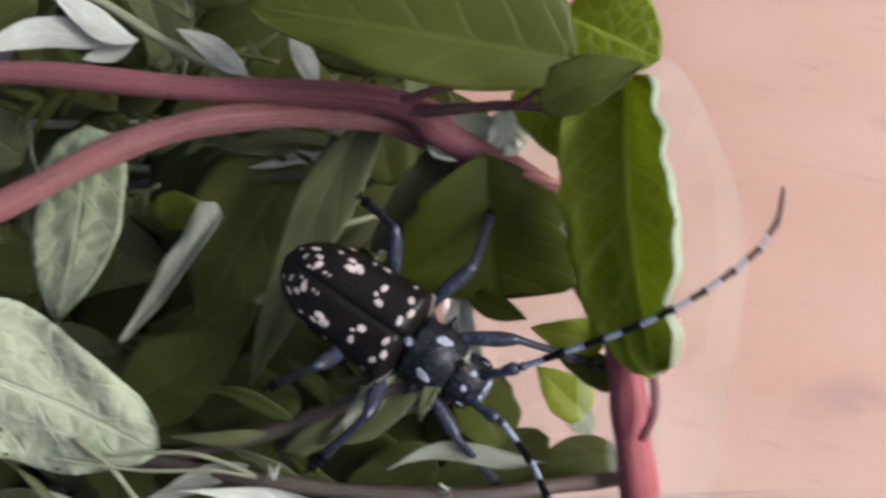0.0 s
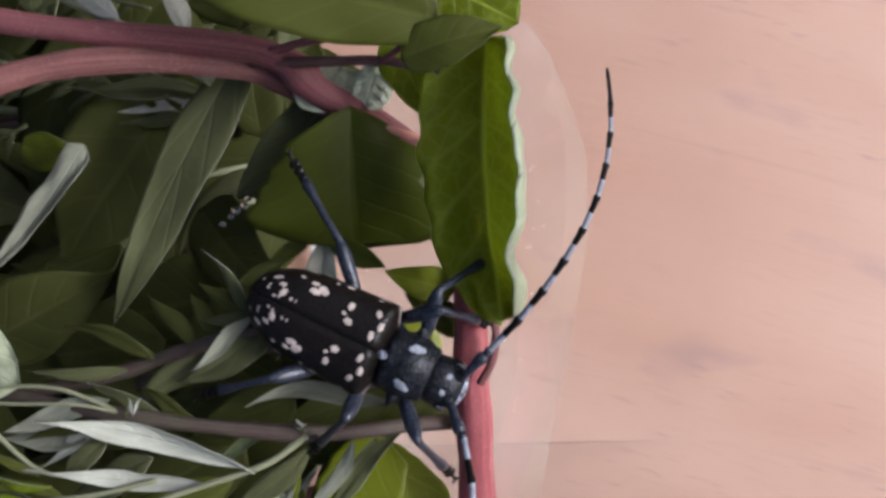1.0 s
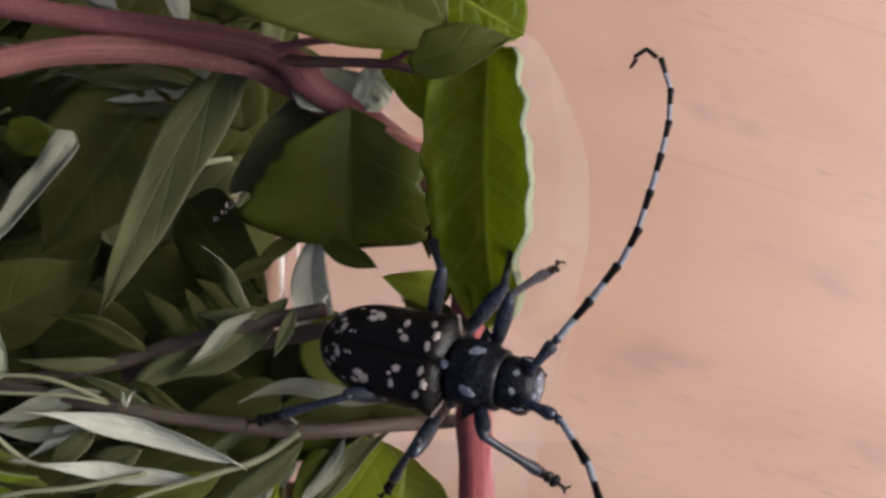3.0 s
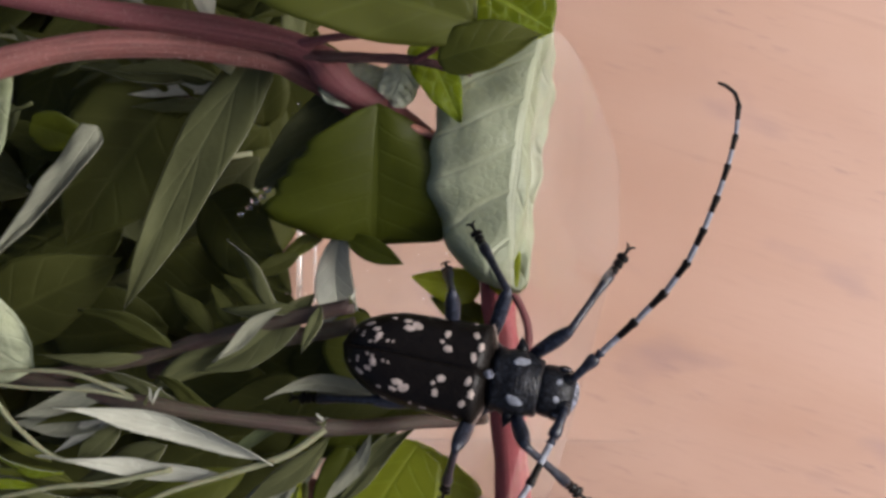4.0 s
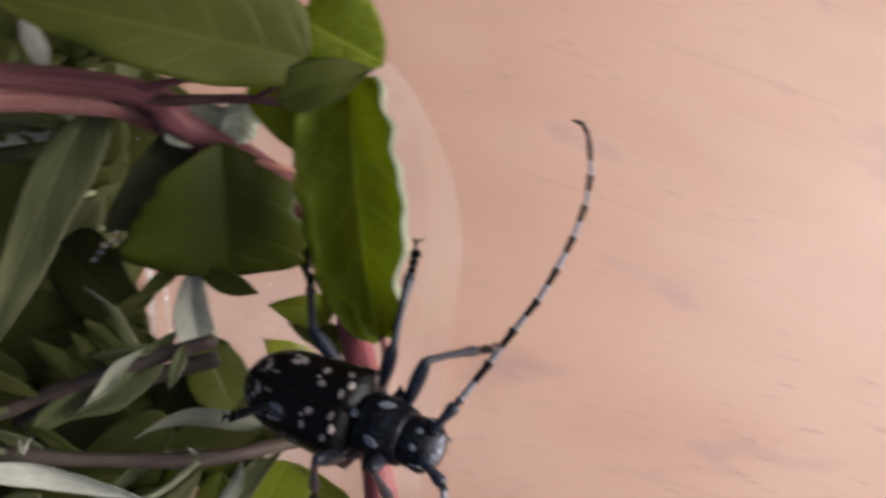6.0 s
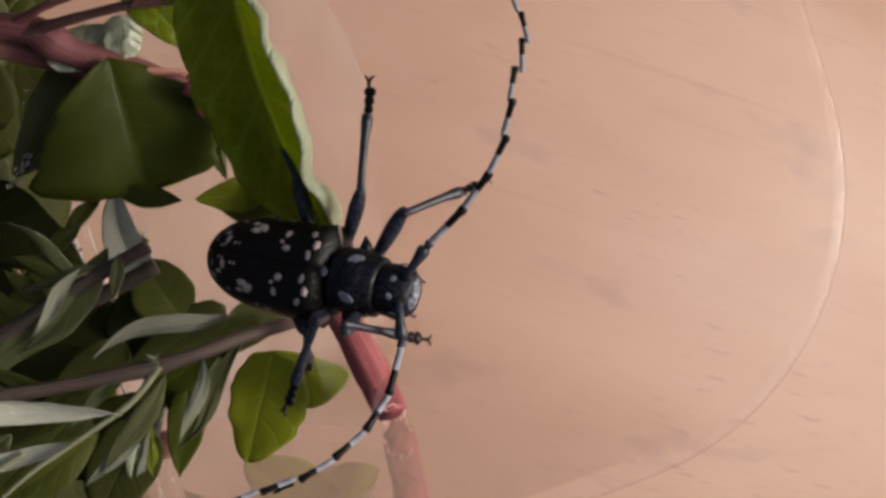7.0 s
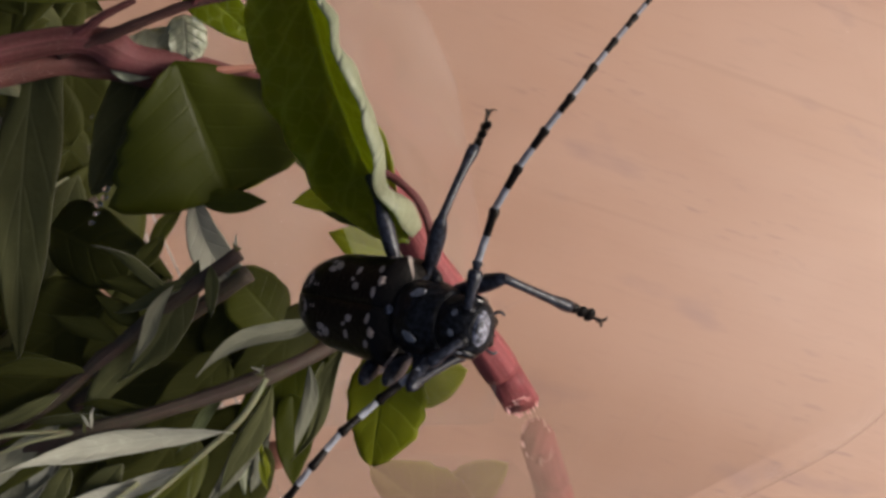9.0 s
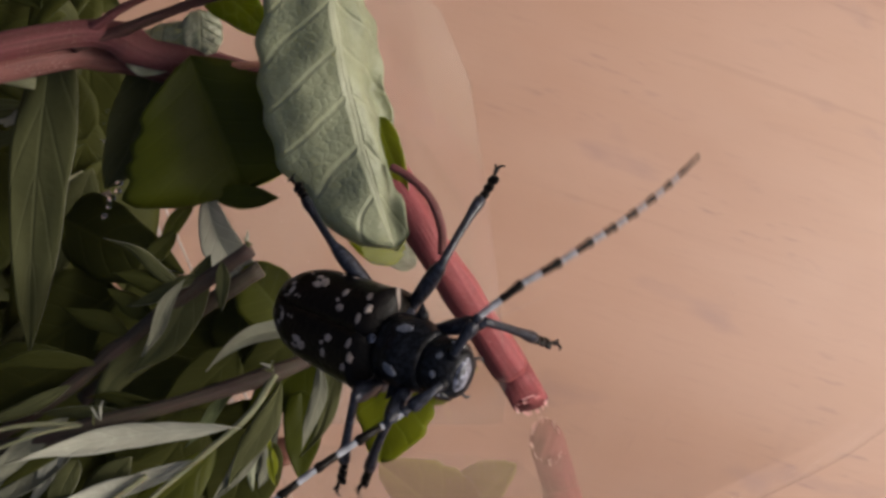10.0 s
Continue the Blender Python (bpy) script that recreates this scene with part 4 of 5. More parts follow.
for place, size in (((-19.7, 23.8, 12.5), 0.34), ((-20.9, 22.3, 12.1), 0.25), ((-21.8, 19.9, 11.6), 0.42), ((-22.6, 19.1, 11.2), 0.30), ((-18.6, 8.1, 54.7), 0.40), ((-19.1, 7.3, 54.8), 0.38), ((-20.0, 6.8, 55.0), 0.45), ((-20.6, 6.0, 55.2), 0.30), ((-21.5, 5.2, 55.5), 0.30), ((-18.6, 0.5, 50.0), 0.30), ((-17.3, -3.3, 50.3), 0.38), ((-18.0, -2.0, 50.1), 0.30), ((-3.0, 19.1, 56.3), 0.50), ((-4.0, 18.3, 56.7), 0.42), ((-2.5, 20.0, 56.3), 0.35), ((-4.6, 17.7, 56.7), 0.30), ((-16.6, -4.0, 50.6), 0.25), ((-19.1, 1.8, 49.8), 0.25)):
    drop(place, size)

# ---- the beetle ----
beetle = thing("longhorn_beetle", "black longhorn beetle with pale spots and banded antennae climbing the stems", "beetle")


def wing_point(u, a, side, lift=0.0):
    """A place on a wing case: u from shoulder (0) to tail (1), a from the seam (0) to the edge (1)."""
    w = 5.35 * (1 - 0.16 * u) * min(1, (u + 0.02) / 0.07) ** 0.45
    h = 4.1 * min(1, (u + 0.03) / 0.12) ** 0.5
    if u > 0.52:
        q = (u - 0.52) / 0.48
        w *= math.sqrt(max(0.0, 1 - q ** 2.3))
        h *= math.sqrt(max(0.0, 1 - 0.92 * q ** 2.6))
    ang = a * math.pi * 0.53
    bump = 0.30 * math.exp(-((u - 0.05) / 0.06) ** 2 - ((a - 0.66) / 0.16) ** 2)
    y, z = w * math.sin(ang) ** 0.86, h * math.cos(min(ang, math.pi * 0.5)) ** 0.72 - (0.9 if ang > math.pi / 2 else 0.0)
    y, z = y * (1 + (lift + bump) / 5), z + (lift + bump) * math.cos(ang)
    return Vector((3.2 - 16.2 * u, side * (y + 0.02), z - 0.8))


def build_wing_case(side):
    bm = bmesh.new()
    n, m = 34, 14
    grid = [[bm.verts.new(mm(wing_point(i / n, j / m, side))) for j in range(m + 1)] for i in range(n + 1)]
    low = [[bm.verts.new(mm(wing_point(i / n, j / m, side) - Vector((0, 0, 0.25)))) for j in range(m + 1)] for i in range(n + 1)]
    for g, flip in ((grid, side > 0), (low, side < 0)):
        for i in range(n):
            for j in range(m):
                q = (g[i][j], g[i + 1][j], g[i + 1][j + 1], g[i][j + 1])
                bm.faces.new(q[::-1] if flip else q)
    for i in range(n):
        for j in (0, m):
            bm.faces.new((grid[i][j], low[i][j], low[i + 1][j], grid[i + 1][j]))
    bmesh.ops.recalc_face_normals(bm, faces=bm.faces[:])
    case = part("wing_case", bm, BLACK, beetle, "glossy black wing case with pale hair spots")
    rnd = random.Random(5)
    spots = ((0.09, 0.24, 0.46), (0.115, 0.10, 0.42), (0.15, 0.42, 0.46), (0.03, 0.70, 0.46), (0.17, 0.74, 0.30), (0.295, 0.18, 0.46), (0.325, 0.33, 0.46), (0.35, 0.21, 0.26),
             (0.52, 0.43, 0.66), (0.56, 0.36, 0.58), (0.58, 0.45, 0.42), (0.74, 0.16, 0.50), (0.775, 0.25, 0.32), (0.82, 0.40, 0.50), (0.69, 0.55, 0.30), (0.80, 0.30, 0.28),
             (0.81, 0.06, 0.22), (0.69, 0.09, 0.20), (0.655, 0.11, 0.16), (0.87, 0.14, 0.22), (0.76, 0.06, 0.18), (0.85, 0.24, 0.20), (0.40, 0.76, 0.44), (0.46, 0.70, 0.26), (0.64, 0.78, 0.42), (0.92, 0.36, 0.26))
    for u, a, r in spots:
        u, a, r = u + rnd.uniform(-0.012, 0.012), a + rnd.uniform(-0.03, 0.03), r * 0.86
        bm = bmesh.new()
        ph = rnd.uniform(0, 6)
        top = []
        for ringk in (0.0, 0.5, 0.85, 1.0):
            row = []
            for k in range(14 if ringk else 1):
                ang = 2 * math.pi * k / 14
                rr = r * ringk * (1 + 0.22 * math.sin(2 * ang + ph) + 0.13 * math.sin(5 * ang + ph * 2) + 0.08 * math.sin(9 * ang))
                uu, aa = u + rr * math.cos(ang) / 16.2, a + rr * math.sin(ang) / 7.6
                row.append(bm.verts.new(mm(wing_point(uu, min(aa, 0.99), side, 0.03 if ringk < 1 else 0.005))))
            top.append(row)
        for k in range(14):
            bm.faces.new((top[0][0], top[1][k], top[1][(k + 1) % 14]))
        for p, q in zip(top[1:], top[2:]):
            for k in range(14):
                bm.faces.new((p[k], q[k], q[(k + 1) % 14], p[(k + 1) % 14]))
        bmesh.ops.recalc_face_normals(bm, faces=bm.faces[:])
        part("pale_spot", bm, SPOT, case)
    return case


def lathe_body(name, profile, mat, label="", flat=1.0, sides=28, wobble=0.0):
    """A body along x: rows of place, half width, half height, drop."""
    bm = bmesh.new()
    rings = []
    for x, w, h, z in profile:
        rings.append([bm.verts.new(mm((x, w * math.cos(t), z + h * (math.sin(t) if math.sin(t) > 0 else flat * math.sin(t)) + wobble * math.sin(5 * t + x))))
                      for t in (2 * math.pi * k / sides for k in range(sides))])
    for a, b in zip(rings, rings[1:]):
        for k in range(sides):
            bm.faces.new((a[k], a[(k + 1) % sides], b[(k + 1) % sides], b[k]))
    bm.faces.new(rings[0])
    bm.faces.new(rings[-1])
    bmesh.ops.recalc_face_normals(bm, faces=bm.faces[:])
    return part(name, bm, mat, beetle, label)


def blob(name, centre, radii, mat, parent, m=None, label=""):
    bm = bmesh.new()
    bmesh.ops.create_uvsphere(bm, u_segments=16, v_segments=10, radius=1.0, matrix=Matrix.Translation(mm(centre)) @ (m or Matrix()) @ Matrix.Diagonal((*[r / 1000 for r in radii], 1)))
    return part(name, bm, mat, parent, label)


def build_beetle_body():
    for side in (1, -1):
        build_wing_case(side)
    lathe_body("abdomen", [(-12.6, 1.0, 0.5, -1.3), (-11.5, 2.8, 1.3, -1.5), (-8, 4.2, 1.8, -1.8), (-2, 4.7, 2.2, -1.9), (2.5, 4.3, 2.1, -1.7), (4.2, 3.2, 1.7, -1.2)], LEG_BLUE, "blue-grey downy underside")
    thorax = lathe_body("thorax", [(3.0, 2.6, 2.0, -0.4), (3.3, 3.3, 2.6, -0.3), (3.9, 3.45, 2.8, -0.3), (4.3, 3.3, 2.65, -0.3), (5.0, 3.55, 2.95, -0.35), (6.0, 3.6, 3.0, -0.45), (7.0, 3.4, 2.85, -0.6),
                                   (7.5, 3.1, 2.65, -0.7), (8.0, 3.15, 2.6, -0.75), (8.35, 2.9, 2.4, -0.8)], THORAX_BLACK, "black thorax with a spine on each side", wobble=0.05)
    for side in (1, -1):
        bm = bmesh.new()
        ring_tube(bm, [Vector((5.7, side * 3.0, -0.2)), Vector((5.6, side * 4.0, 0.0)), Vector((5.4, side * 4.8, 0.25))], [0.95, 0.55, 0.06], 10)
        part("spine", bm, THORAX_BLACK, thorax)
        for dx, dy, q in ((0, 0, 0.66), (0.50, 0.14, 0.44), (-0.42, -0.2, 0.42)):
            blob("pale_spot", (6.0 + dx, side * (2.05 + dy), 2.05 - 0.58 * dy), (q, q * 0.8, 0.10), BAND, thorax, Matrix.Rotation(-side * 0.56, 4, "X"))
    blob("scutellum", (3.0, 0, 2.45), (0.55, 0.45, 0.12), FACE, beetle, None, "pale triangular plate between the wing cases")
    head = lathe_body("head", [(8.0, 2.5, 2.2, -0.8), (9.0, 2.75, 2.3, -0.9), (9.8, 2.8, 2.3, -1.0), (10.6, 2.7, 2.2, -1.1), (11.3, 2.45, 1.95, -1.2), (11.8, 2.0, 1.5, -1.25), (12.05, 1.3, 0.9, -1.3)], THORAX_BLACK, "black head with a grey downy face")
    for side in (1, -1):
        blob("pale_spot", (9.9, side * 0.95, 1.02), (0.62, 0.42, 0.10), BAND, head, Matrix.Rotation(-side * 0.35, 4, "X"))
        blob("pale_spot", (10.6, side * 2.45, 0.05), (0.5, 0.12, 0.42), BAND, head)
    blob("face", (11.12, 0, -1.5), (0.95, 2.1, 1.8), FACE, head, Matrix.Rotation(0.62, 4, "Y"), "grey downy face")
    for side in (1, -1):
        blob("eye", (10.4, side * 2.35, -1.0), (1.0, 0.6, 1.35), EYE, head)
        blob("antenna_socket", (11.0, side * 1.4, 0.35), (0.75, 0.7, 0.7), THORAX_BLACK, head)
        bm = bmesh.new()
        ring_tube(bm, spline([(10.5, side * 1.0, -2.9), (10.6, side * 1.0, -3.6), (10.3, side * 0.3, -4.2)], 5), [0.55, 0.55, 0.53, 0.5, 0.46, 0.42, 0.36, 0.3, 0.2, 0.12, 0.04], 8)
        part("jaw", bm, BLACK, head)
        bm = bmesh.new()
        ring_tube(bm, spline([(10.4, side * 1.4, -3.0), (11.0, side * 1.9, -3.7), (11.1, side * 1.7, -4.3)], 5), [0.15] * 9 + [0.12, 0.08], 6)
        part("feeler", bm, LEG_BLUE, head)


build_beetle_body()
FEMUR, SHIN = 7.0, 7.8


def limb_mesh(stations, sides=10, bow=0.0):
    """A limb along y: rows of place and radius."""
    bm = bmesh.new()
    end = stations[-1][0]
    ring_tube(bm, [Vector((0, y, bow * math.sin(math.pi * y / end))) for y, _ in stations], [r for _, r in stations], sides)
    return bm


def build_legs():
    """Six legs: thigh, and shin with its lobed foot."""
    legs = []
    for k in range(6):
        thigh = part("thigh", limb_mesh([(-0.5, 0.35), (0, 0.5), (1.2, 0.62), (3, 0.80), (5, 0.86), (6.2, 0.72), (6.9, 0.55), (7.3, 0.25)]), LEG_BLUE, beetle, "blue-grey downy thigh")
        shin = part("shin", limb_mesh([(-0.3, 0.3), (0, 0.45), (1, 0.42), (3, 0.40), (5.5, 0.46), (7.0, 0.62), (7.7, 0.60), (7.9, 0.3)], bow=0.15), LEG_BLUE, beetle, "slender shin with a darker end")
        bm = bmesh.new()
        for y0, y1, w in ((7.8, 8.8, 0.55), (8.7, 9.7, 0.62), (9.6, 10.6, 0.72)):
            bmesh.ops.create_uvsphere(bm, u_segments=10, v_segments=7, radius=1.0, matrix=Matrix.Translation(mm((0, (y0 + y1) / 2, -0.1))) @ Matrix.Diagonal((w / 1000, (y1 - y0) / 1700, 0.00034, 1)))
        ring_tube(bm, spline([(0, 10.2, 0), (0, 10.7, 0.2), (0, 11.3, 0.3)], 4), [0.2, 0.19, 0.18, 0.18, 0.18, 0.2, 0.22, 0.24, 0.25], 8)
        for side in (1, -1):
            ring_tube(bm, spline([(0, 11.2, 0.3), (side * 0.4, 11.6, 0.35), (side * 0.6, 11.8, -0.05)], 4), [0.16, 0.15, 0.14, 0.13, 0.12, 0.1, 0.08, 0.06, 0.03], 6)
        part("foot", bm, BLACK, shin, "lobed black foot with two claws")
        legs.append((thigh, shin))
    return legs


LEGS = build_legs()
JOINTS = [3.4, 0.8, 4.9, 4.3, 3.9, 3.6, 3.4, 3.2, 3.0, 2.9, 1.2, 1.1, 1.0]


def build_antennae():
    """Two antennae of eleven jointed pieces: pale at the root of each piece, black at its end."""
    both = []
    for side in range(2):
        pieces = []
        for k, length in enumerate(JOINTS):
            r = (0.50, 0.40)[k] if k < 2 else 0.40 - 0.021 * (k - 2)
            swell = 1.45 if k == 0 else 1.28
            split = 0.49 if 2 <= k < 10 else 0.0
            if split:
                rows = [(-0.08, r * 0.75), (0.0, r * 0.85), (length * split * 0.5, r * 0.86), (length * split, r * 0.9), (length * split + 0.02, r * 0.93), (length * 0.8, r), (length * 0.93, r * swell), (length, r * 1.1), (length + 0.08, r * 0.5)]
            else:
                rows = [(-0.1, r * 0.6), (0.0, r * 0.8), (length * 0.5, r), (length * 0.85, r * swell), (length, r * 1.2), (length + 0.1, r * 0.6)]
            if k >= 10:
                rows = [(-0.12, r * 0.7), (0.0, r), (length * 0.5, r * 0.97), (length, r * 0.92), (length + 0.12, r * 0.6)]
            if k == 12:
                rows[-2:] = [(length * 0.9, r * 0.6), (length, r * 0.2)]
            bm = limb_mesh(rows, 9)
            bm.faces.ensure_lookup_table()
            if split:
                for f in bm.faces:
                    if f.calc_center_median().y < length * split / 1000:
                        f.material_index = 1
            pieces.append(part("antenna_joint", bm, [LEG_BLUE if k < 2 else BLACK, BAND], beetle, "banded black and pale antenna joint" if split else "dark antenna root" if k < 2 else "black antenna tip"))
        both.append(pieces)
    return both


ANTENNAE = build_antennae()


# ---- what moves ----
def body_matrix(tail, head, roll):
    a, b = mm(tail), mm(head)
    x = (b - a).normalized()
    y = Vector((0, 0, 1)).cross(x).normalized()
    z = x.cross(y)
    r = radians(roll)
    z = math.cos(r) * z + math.sin(r) * y
    y = z.cross(x)
    return Matrix.Translation((a + b) / 2) @ Matrix((x, y, z)).transposed().to_4x4()


def bone(a, b, up):
    """The pose of a piece that lies along y from a towards b."""
    y = (b - a).normalized()
    z = (up - y * up.dot(y))
    z = z.normalized() if z.length > 0.05 else y.orthogonal().normalized()
    return Matrix.Translation(a) @ Matrix((y.cross(z), y, z)).transposed().to_4x4()


def joints_along(points, lengths):
    """Joints of fixed spacing along a smooth run."""
    run = spline(points, 24)
    run.append(run[-1] + (run[-1] - run[-4]).normalized() * 60)
    at, seg, out = run[0], 0, [run[0]]
    for want in lengths:
        while seg < len(run) - 2 and (run[seg + 1] - at).length < want:
            seg += 1
        lo, hi = 0.0, 1.0
        for _ in range(24):
            mid = (lo + hi) / 2
            if (run[seg].lerp(run[seg + 1], mid) - at).length < want:
                lo = mid
            else:
                hi = mid
        at = run[seg].lerp(run[seg + 1], hi)
        out.append(at)
    return out


HIPS = ((6.0, 2.6), (2.0, 3.6), (-2.0, 3.6), (6.0, -2.6), (2.0, -3.6), (-2.0, -3.6))


def motions():
    body_rows, leg_rows, feeler_rows = [], [[[], []] for _ in range(6)], [[[] for _ in JOINTS] for _ in range(2)]

    def stance(t, tail, head, roll, upper, lower, legs):
        m = body_matrix(tail, head, roll)
        back, up = m.inverted(), m.to_3x3() @ Vector((0, 0, 1))
        body_rows.append((t, m))
        for k, places in enumerate(legs):
            hip = m @ mm((*HIPS[k], -1.6 if k % 3 == 0 else -2.2))
            knee, foot = mm(places[:3]), mm(places[3:])
            knee = hip + (knee - hip).normalized() * FEMUR / 1000
            leg_rows[k][0].append((t, back @ bone(hip, knee, up)))
            leg_rows[k][1].append((t, back @ bone(knee, foot, up)))
        for k, (run, side) in enumerate(((upper, 1), (lower, -1))):
            root = (m @ mm((11.4, side * 1.5, 0.8))) * 1000
            pts = joints_along([root, *run[1:]], JOINTS)
            for i, (a, b) in enumerate(zip(pts, pts[1:])):
                feeler_rows[k][i].append((t, back @ bone(a / 1000, b / 1000, up)))

    stance(0.0, (-26.4, 7.6, 66.2), (-5.6, -8.0, 65.2), 5.8,
           [(-3.5, -6.1, 65.7), (-0.1, -4.5, 67.3), (2.8, -3.5, 68.9), (7.9, -2.0, 70.5), (13.2, 0.1, 72.3), (18.6, 3.2, 72.4), (22.4, 6.7, 72.6), (23.8, 11.8, 72.7)],
           [(-4.4, -7.8, 65.8), (-3.1, -11.7, 67.5), (-1.1, -15.3, 69.2), (-0.1, -17.3, 70.8), (0.7, -19.7, 72.4)],
           [(-2.9, -2.4, 62.9, 5.2, -6.0, 55.6),
            (-6.9, 5.5, 63.9, -5.0, 13.4, 55.7),
            (-14.4, 9.7, 66.6, -20.0, 14.1, 57.6),
            (-9.6, -12.1, 64.3, -5.6, -19.6, 56.6),
            (-17.8, -9.0, 69.0, -26.1, -15.3, 64.1),
            (-22.5, -3.8, 70.2, -30.6, -6.3, 62.4)])
    stance(0.5, (-21.8, 2.3, 66.8), (0.8, -10.6, 66.4), 2.6,
           [(3.3, -8.8, 67.3), (6.7, -5.6, 68.6), (9.1, -3.7, 69.7), (11.4, -0.6, 70.4), (13.9, 3.8, 71.1), (16.8, 7.7, 70.1), (19.9, 12.2, 69.1), (23.2, 17.9, 67.9)],
           [(2.5, -11.4, 67.3), (3.6, -14.0, 68.9), (5.8, -16.2, 70.7), (7.2, -19.2, 72.4), (7.5, -21.6, 74.0), (7.4, -24.8, 74.0)],
           [(2.3, -3.1, 66.9, 9.0, -6.6, 58.2),
            (-5.5, 4.7, 65.0, -8.2, 12.6, 57.2),
            (-8.1, 5.3, 67.9, -12.5, 12.5, 60.2),
            (-4.4, -13.4, 70.3, -5.3, -19.8, 60.7),
            (-7.6, -14.0, 67.4, -10.9, -21.7, 59.6),
            (-16.7, -7.0, 71.1, -23.3, -5.0, 61.9)])
    stance(1.0, (-16.2, -2.1, 67.0), (6.9, -14.0, 67.2), 3.6,
           [(6.7, -11.7, 67.9), (10.8, -7.4, 69.8), (13.5, -4.5, 71.8), (16.1, -1.2, 73.7), (19.1, 3.6, 75.7), (20.9, 8.4, 76.2), (21.6, 13.7, 76.5), (21.2, 19.8, 76.7)],
           [(5.0, -14.7, 67.7), (5.6, -16.8, 69.3), (6.7, -19.1, 70.9), (7.0, -21.7, 72.5), (7.2, -24.2, 74.0), (7.1, -27.5, 74.0)],
           [(4.0, -2.9, 68.8, 10.3, 1.1, 60.1),
            (4.2, -4.9, 68.9, 9.1, -7.0, 58.8),
            (-6.7, 2.7, 65.2, -12.3, 12.5, 63.2),
            (1.5, -18.0, 70.4, 4.6, -23.5, 60.8),
            (-5.6, -15.5, 71.3, -11.0, -20.2, 62.4),
            (-13.5, -11.4, 69.6, -23.2, -13.6, 63.8)])
    stance(1.5, (-13.8, -3.9, 67.0), (8.6, -11.7, 77.5), 6.0,
           [(8.2, -7.4, 77.4), (11.4, -3.7, 78.6), (13.6, -1.3, 79.3), (16.1, 1.0, 79.6), (18.8, 4.1, 79.7), (21.6, 8.4, 78.1), (23.2, 13.5, 76.1), (22.9, 17.0, 73.8), (21.3, 18.2, 71.2)],
           [(6.9, -12.2, 77.3), (7.8, -14.8, 78.9), (8.1, -17.8, 80.4), (8.2, -20.7, 81.9), (8.0, -23.5, 83.4), (7.9, -26.5, 83.4)],
           [(7.4, -3.1, 77.2, 16.2, -6.5, 70.6),
            (4.9, 0.3, 70.6, 9.9, 1.3, 60.3),
            (-5.2, 1.7, 70.9, -11.8, 10.5, 67.4),
            (1.8, -12.6, 80.4, -0.2, -15.8, 69.6),
            (-3.4, -14.2, 77.9, -9.6, -19.5, 69.7),
            (-9.7, -12.2, 74.8, -18.4, -18.1, 70.0)])
    stance(2.0, (-10.1, -7.2, 66.6), (11.2, -12.4, 80.4), 7.5,
           [(11.3, -8.5, 80.1), (14.3, -5.7, 81.4), (16.9, -2.1, 82.5), (19.2, 1.7, 83.2), (20.7, 5.7, 83.6), (22.2, 9.9, 82.3), (23.4, 14.8, 80.8), (22.8, 18.6, 79.1), (21.1, 17.6, 77.0)],
           [(10.7, -12.7, 80.0), (11.4, -14.7, 81.5), (11.7, -17.1, 83.0), (11.6, -19.4, 84.5), (11.4, -22.1, 85.9), (11.4, -25.1, 85.9)],
           [(10.1, -3.5, 78.2, 14.5, -0.7, 68.1),
            (7.3, -2.7, 76.6, 7.5, 0.4, 65.6),
            (1.4, 0.4, 70.3, -2.0, 7.8, 62.2),
            (4.1, -14.2, 82.5, 6.1, -22.1, 74.4),
            (-4.8, -14.0, 74.3, -15.5, -16.7, 77.1),
            (-6.1, -12.4, 75.9, -14.7, -16.9, 69.7)])
    stance(3.5, (-8.2, -8.1, 66.4), (15.5, -12.6, 76.1), 10.5,
           [(15.3, -9.2, 75.8), (18.1, -5.8, 77.3), (21.4, -1.9, 78.9), (23.5, 1.4, 80.6), (25.5, 6.7, 82.2), (27.1, 11.9, 82.4), (27.4, 16.1, 82.6), (25.9, 18.7, 82.8), (23.8, 16.8, 83.1)],
           [(14.5, -13.4, 75.8), (17.0, -15.2, 77.3), (19.5, -17.6, 78.8), (21.2, -20.6, 80.4), (21.7, -22.4, 81.9)],
           [(11.6, -4.2, 76.3, 17.8, -1.2, 67.1),
            (11.0, -2.0, 69.6, 13.3, 4.1, 60.0),
            (4.2, -1.6, 72.2, 2.8, 1.4, 61.1),
            (10.0, -17.2, 78.7, 18.3, -22.7, 72.9),
            (4.7, -18.6, 76.2, 5.1, -25.0, 66.7),
            (-5.3, -14.2, 69.6, -16.6, -16.2, 68.3)])
    stance(4.0, (-8.5, -9.0, 66.3), (16.8, -14.1, 70.3), 10.4,
           [(16.8, -10.8, 70.5), (19.7, -7.8, 72.0), (22.5, -4.9, 73.6), (25.3, -1.4, 75.3), (27.1, 2.6, 77.0), (29.2, 8.1, 77.3), (30.5, 13.6, 77.6), (30.1, 16.5, 77.8), (27.3, 17.8, 78.3)],
           [(15.6, -14.6, 70.5), (13.7, -17.0, 72.0), (12.1, -20.2, 73.6), (10.3, -22.8, 75.1), (8.5, -25.2, 76.6)],
           [(15.2, -7.0, 71.4, 21.8, 1.5, 67.4),
            (8.8, -3.1, 69.4, 5.3, 3.9, 60.9),
            (3.0, -3.4, 70.3, 2.5, -0.6, 59.2),
            (10.3, -18.4, 74.5, 17.2, -25.0, 68.0),
            (3.4, -18.9, 73.0, 2.3, -25.7, 63.8),
            (-5.3, -14.9, 66.8, -14.4, -15.5, 59.9)])
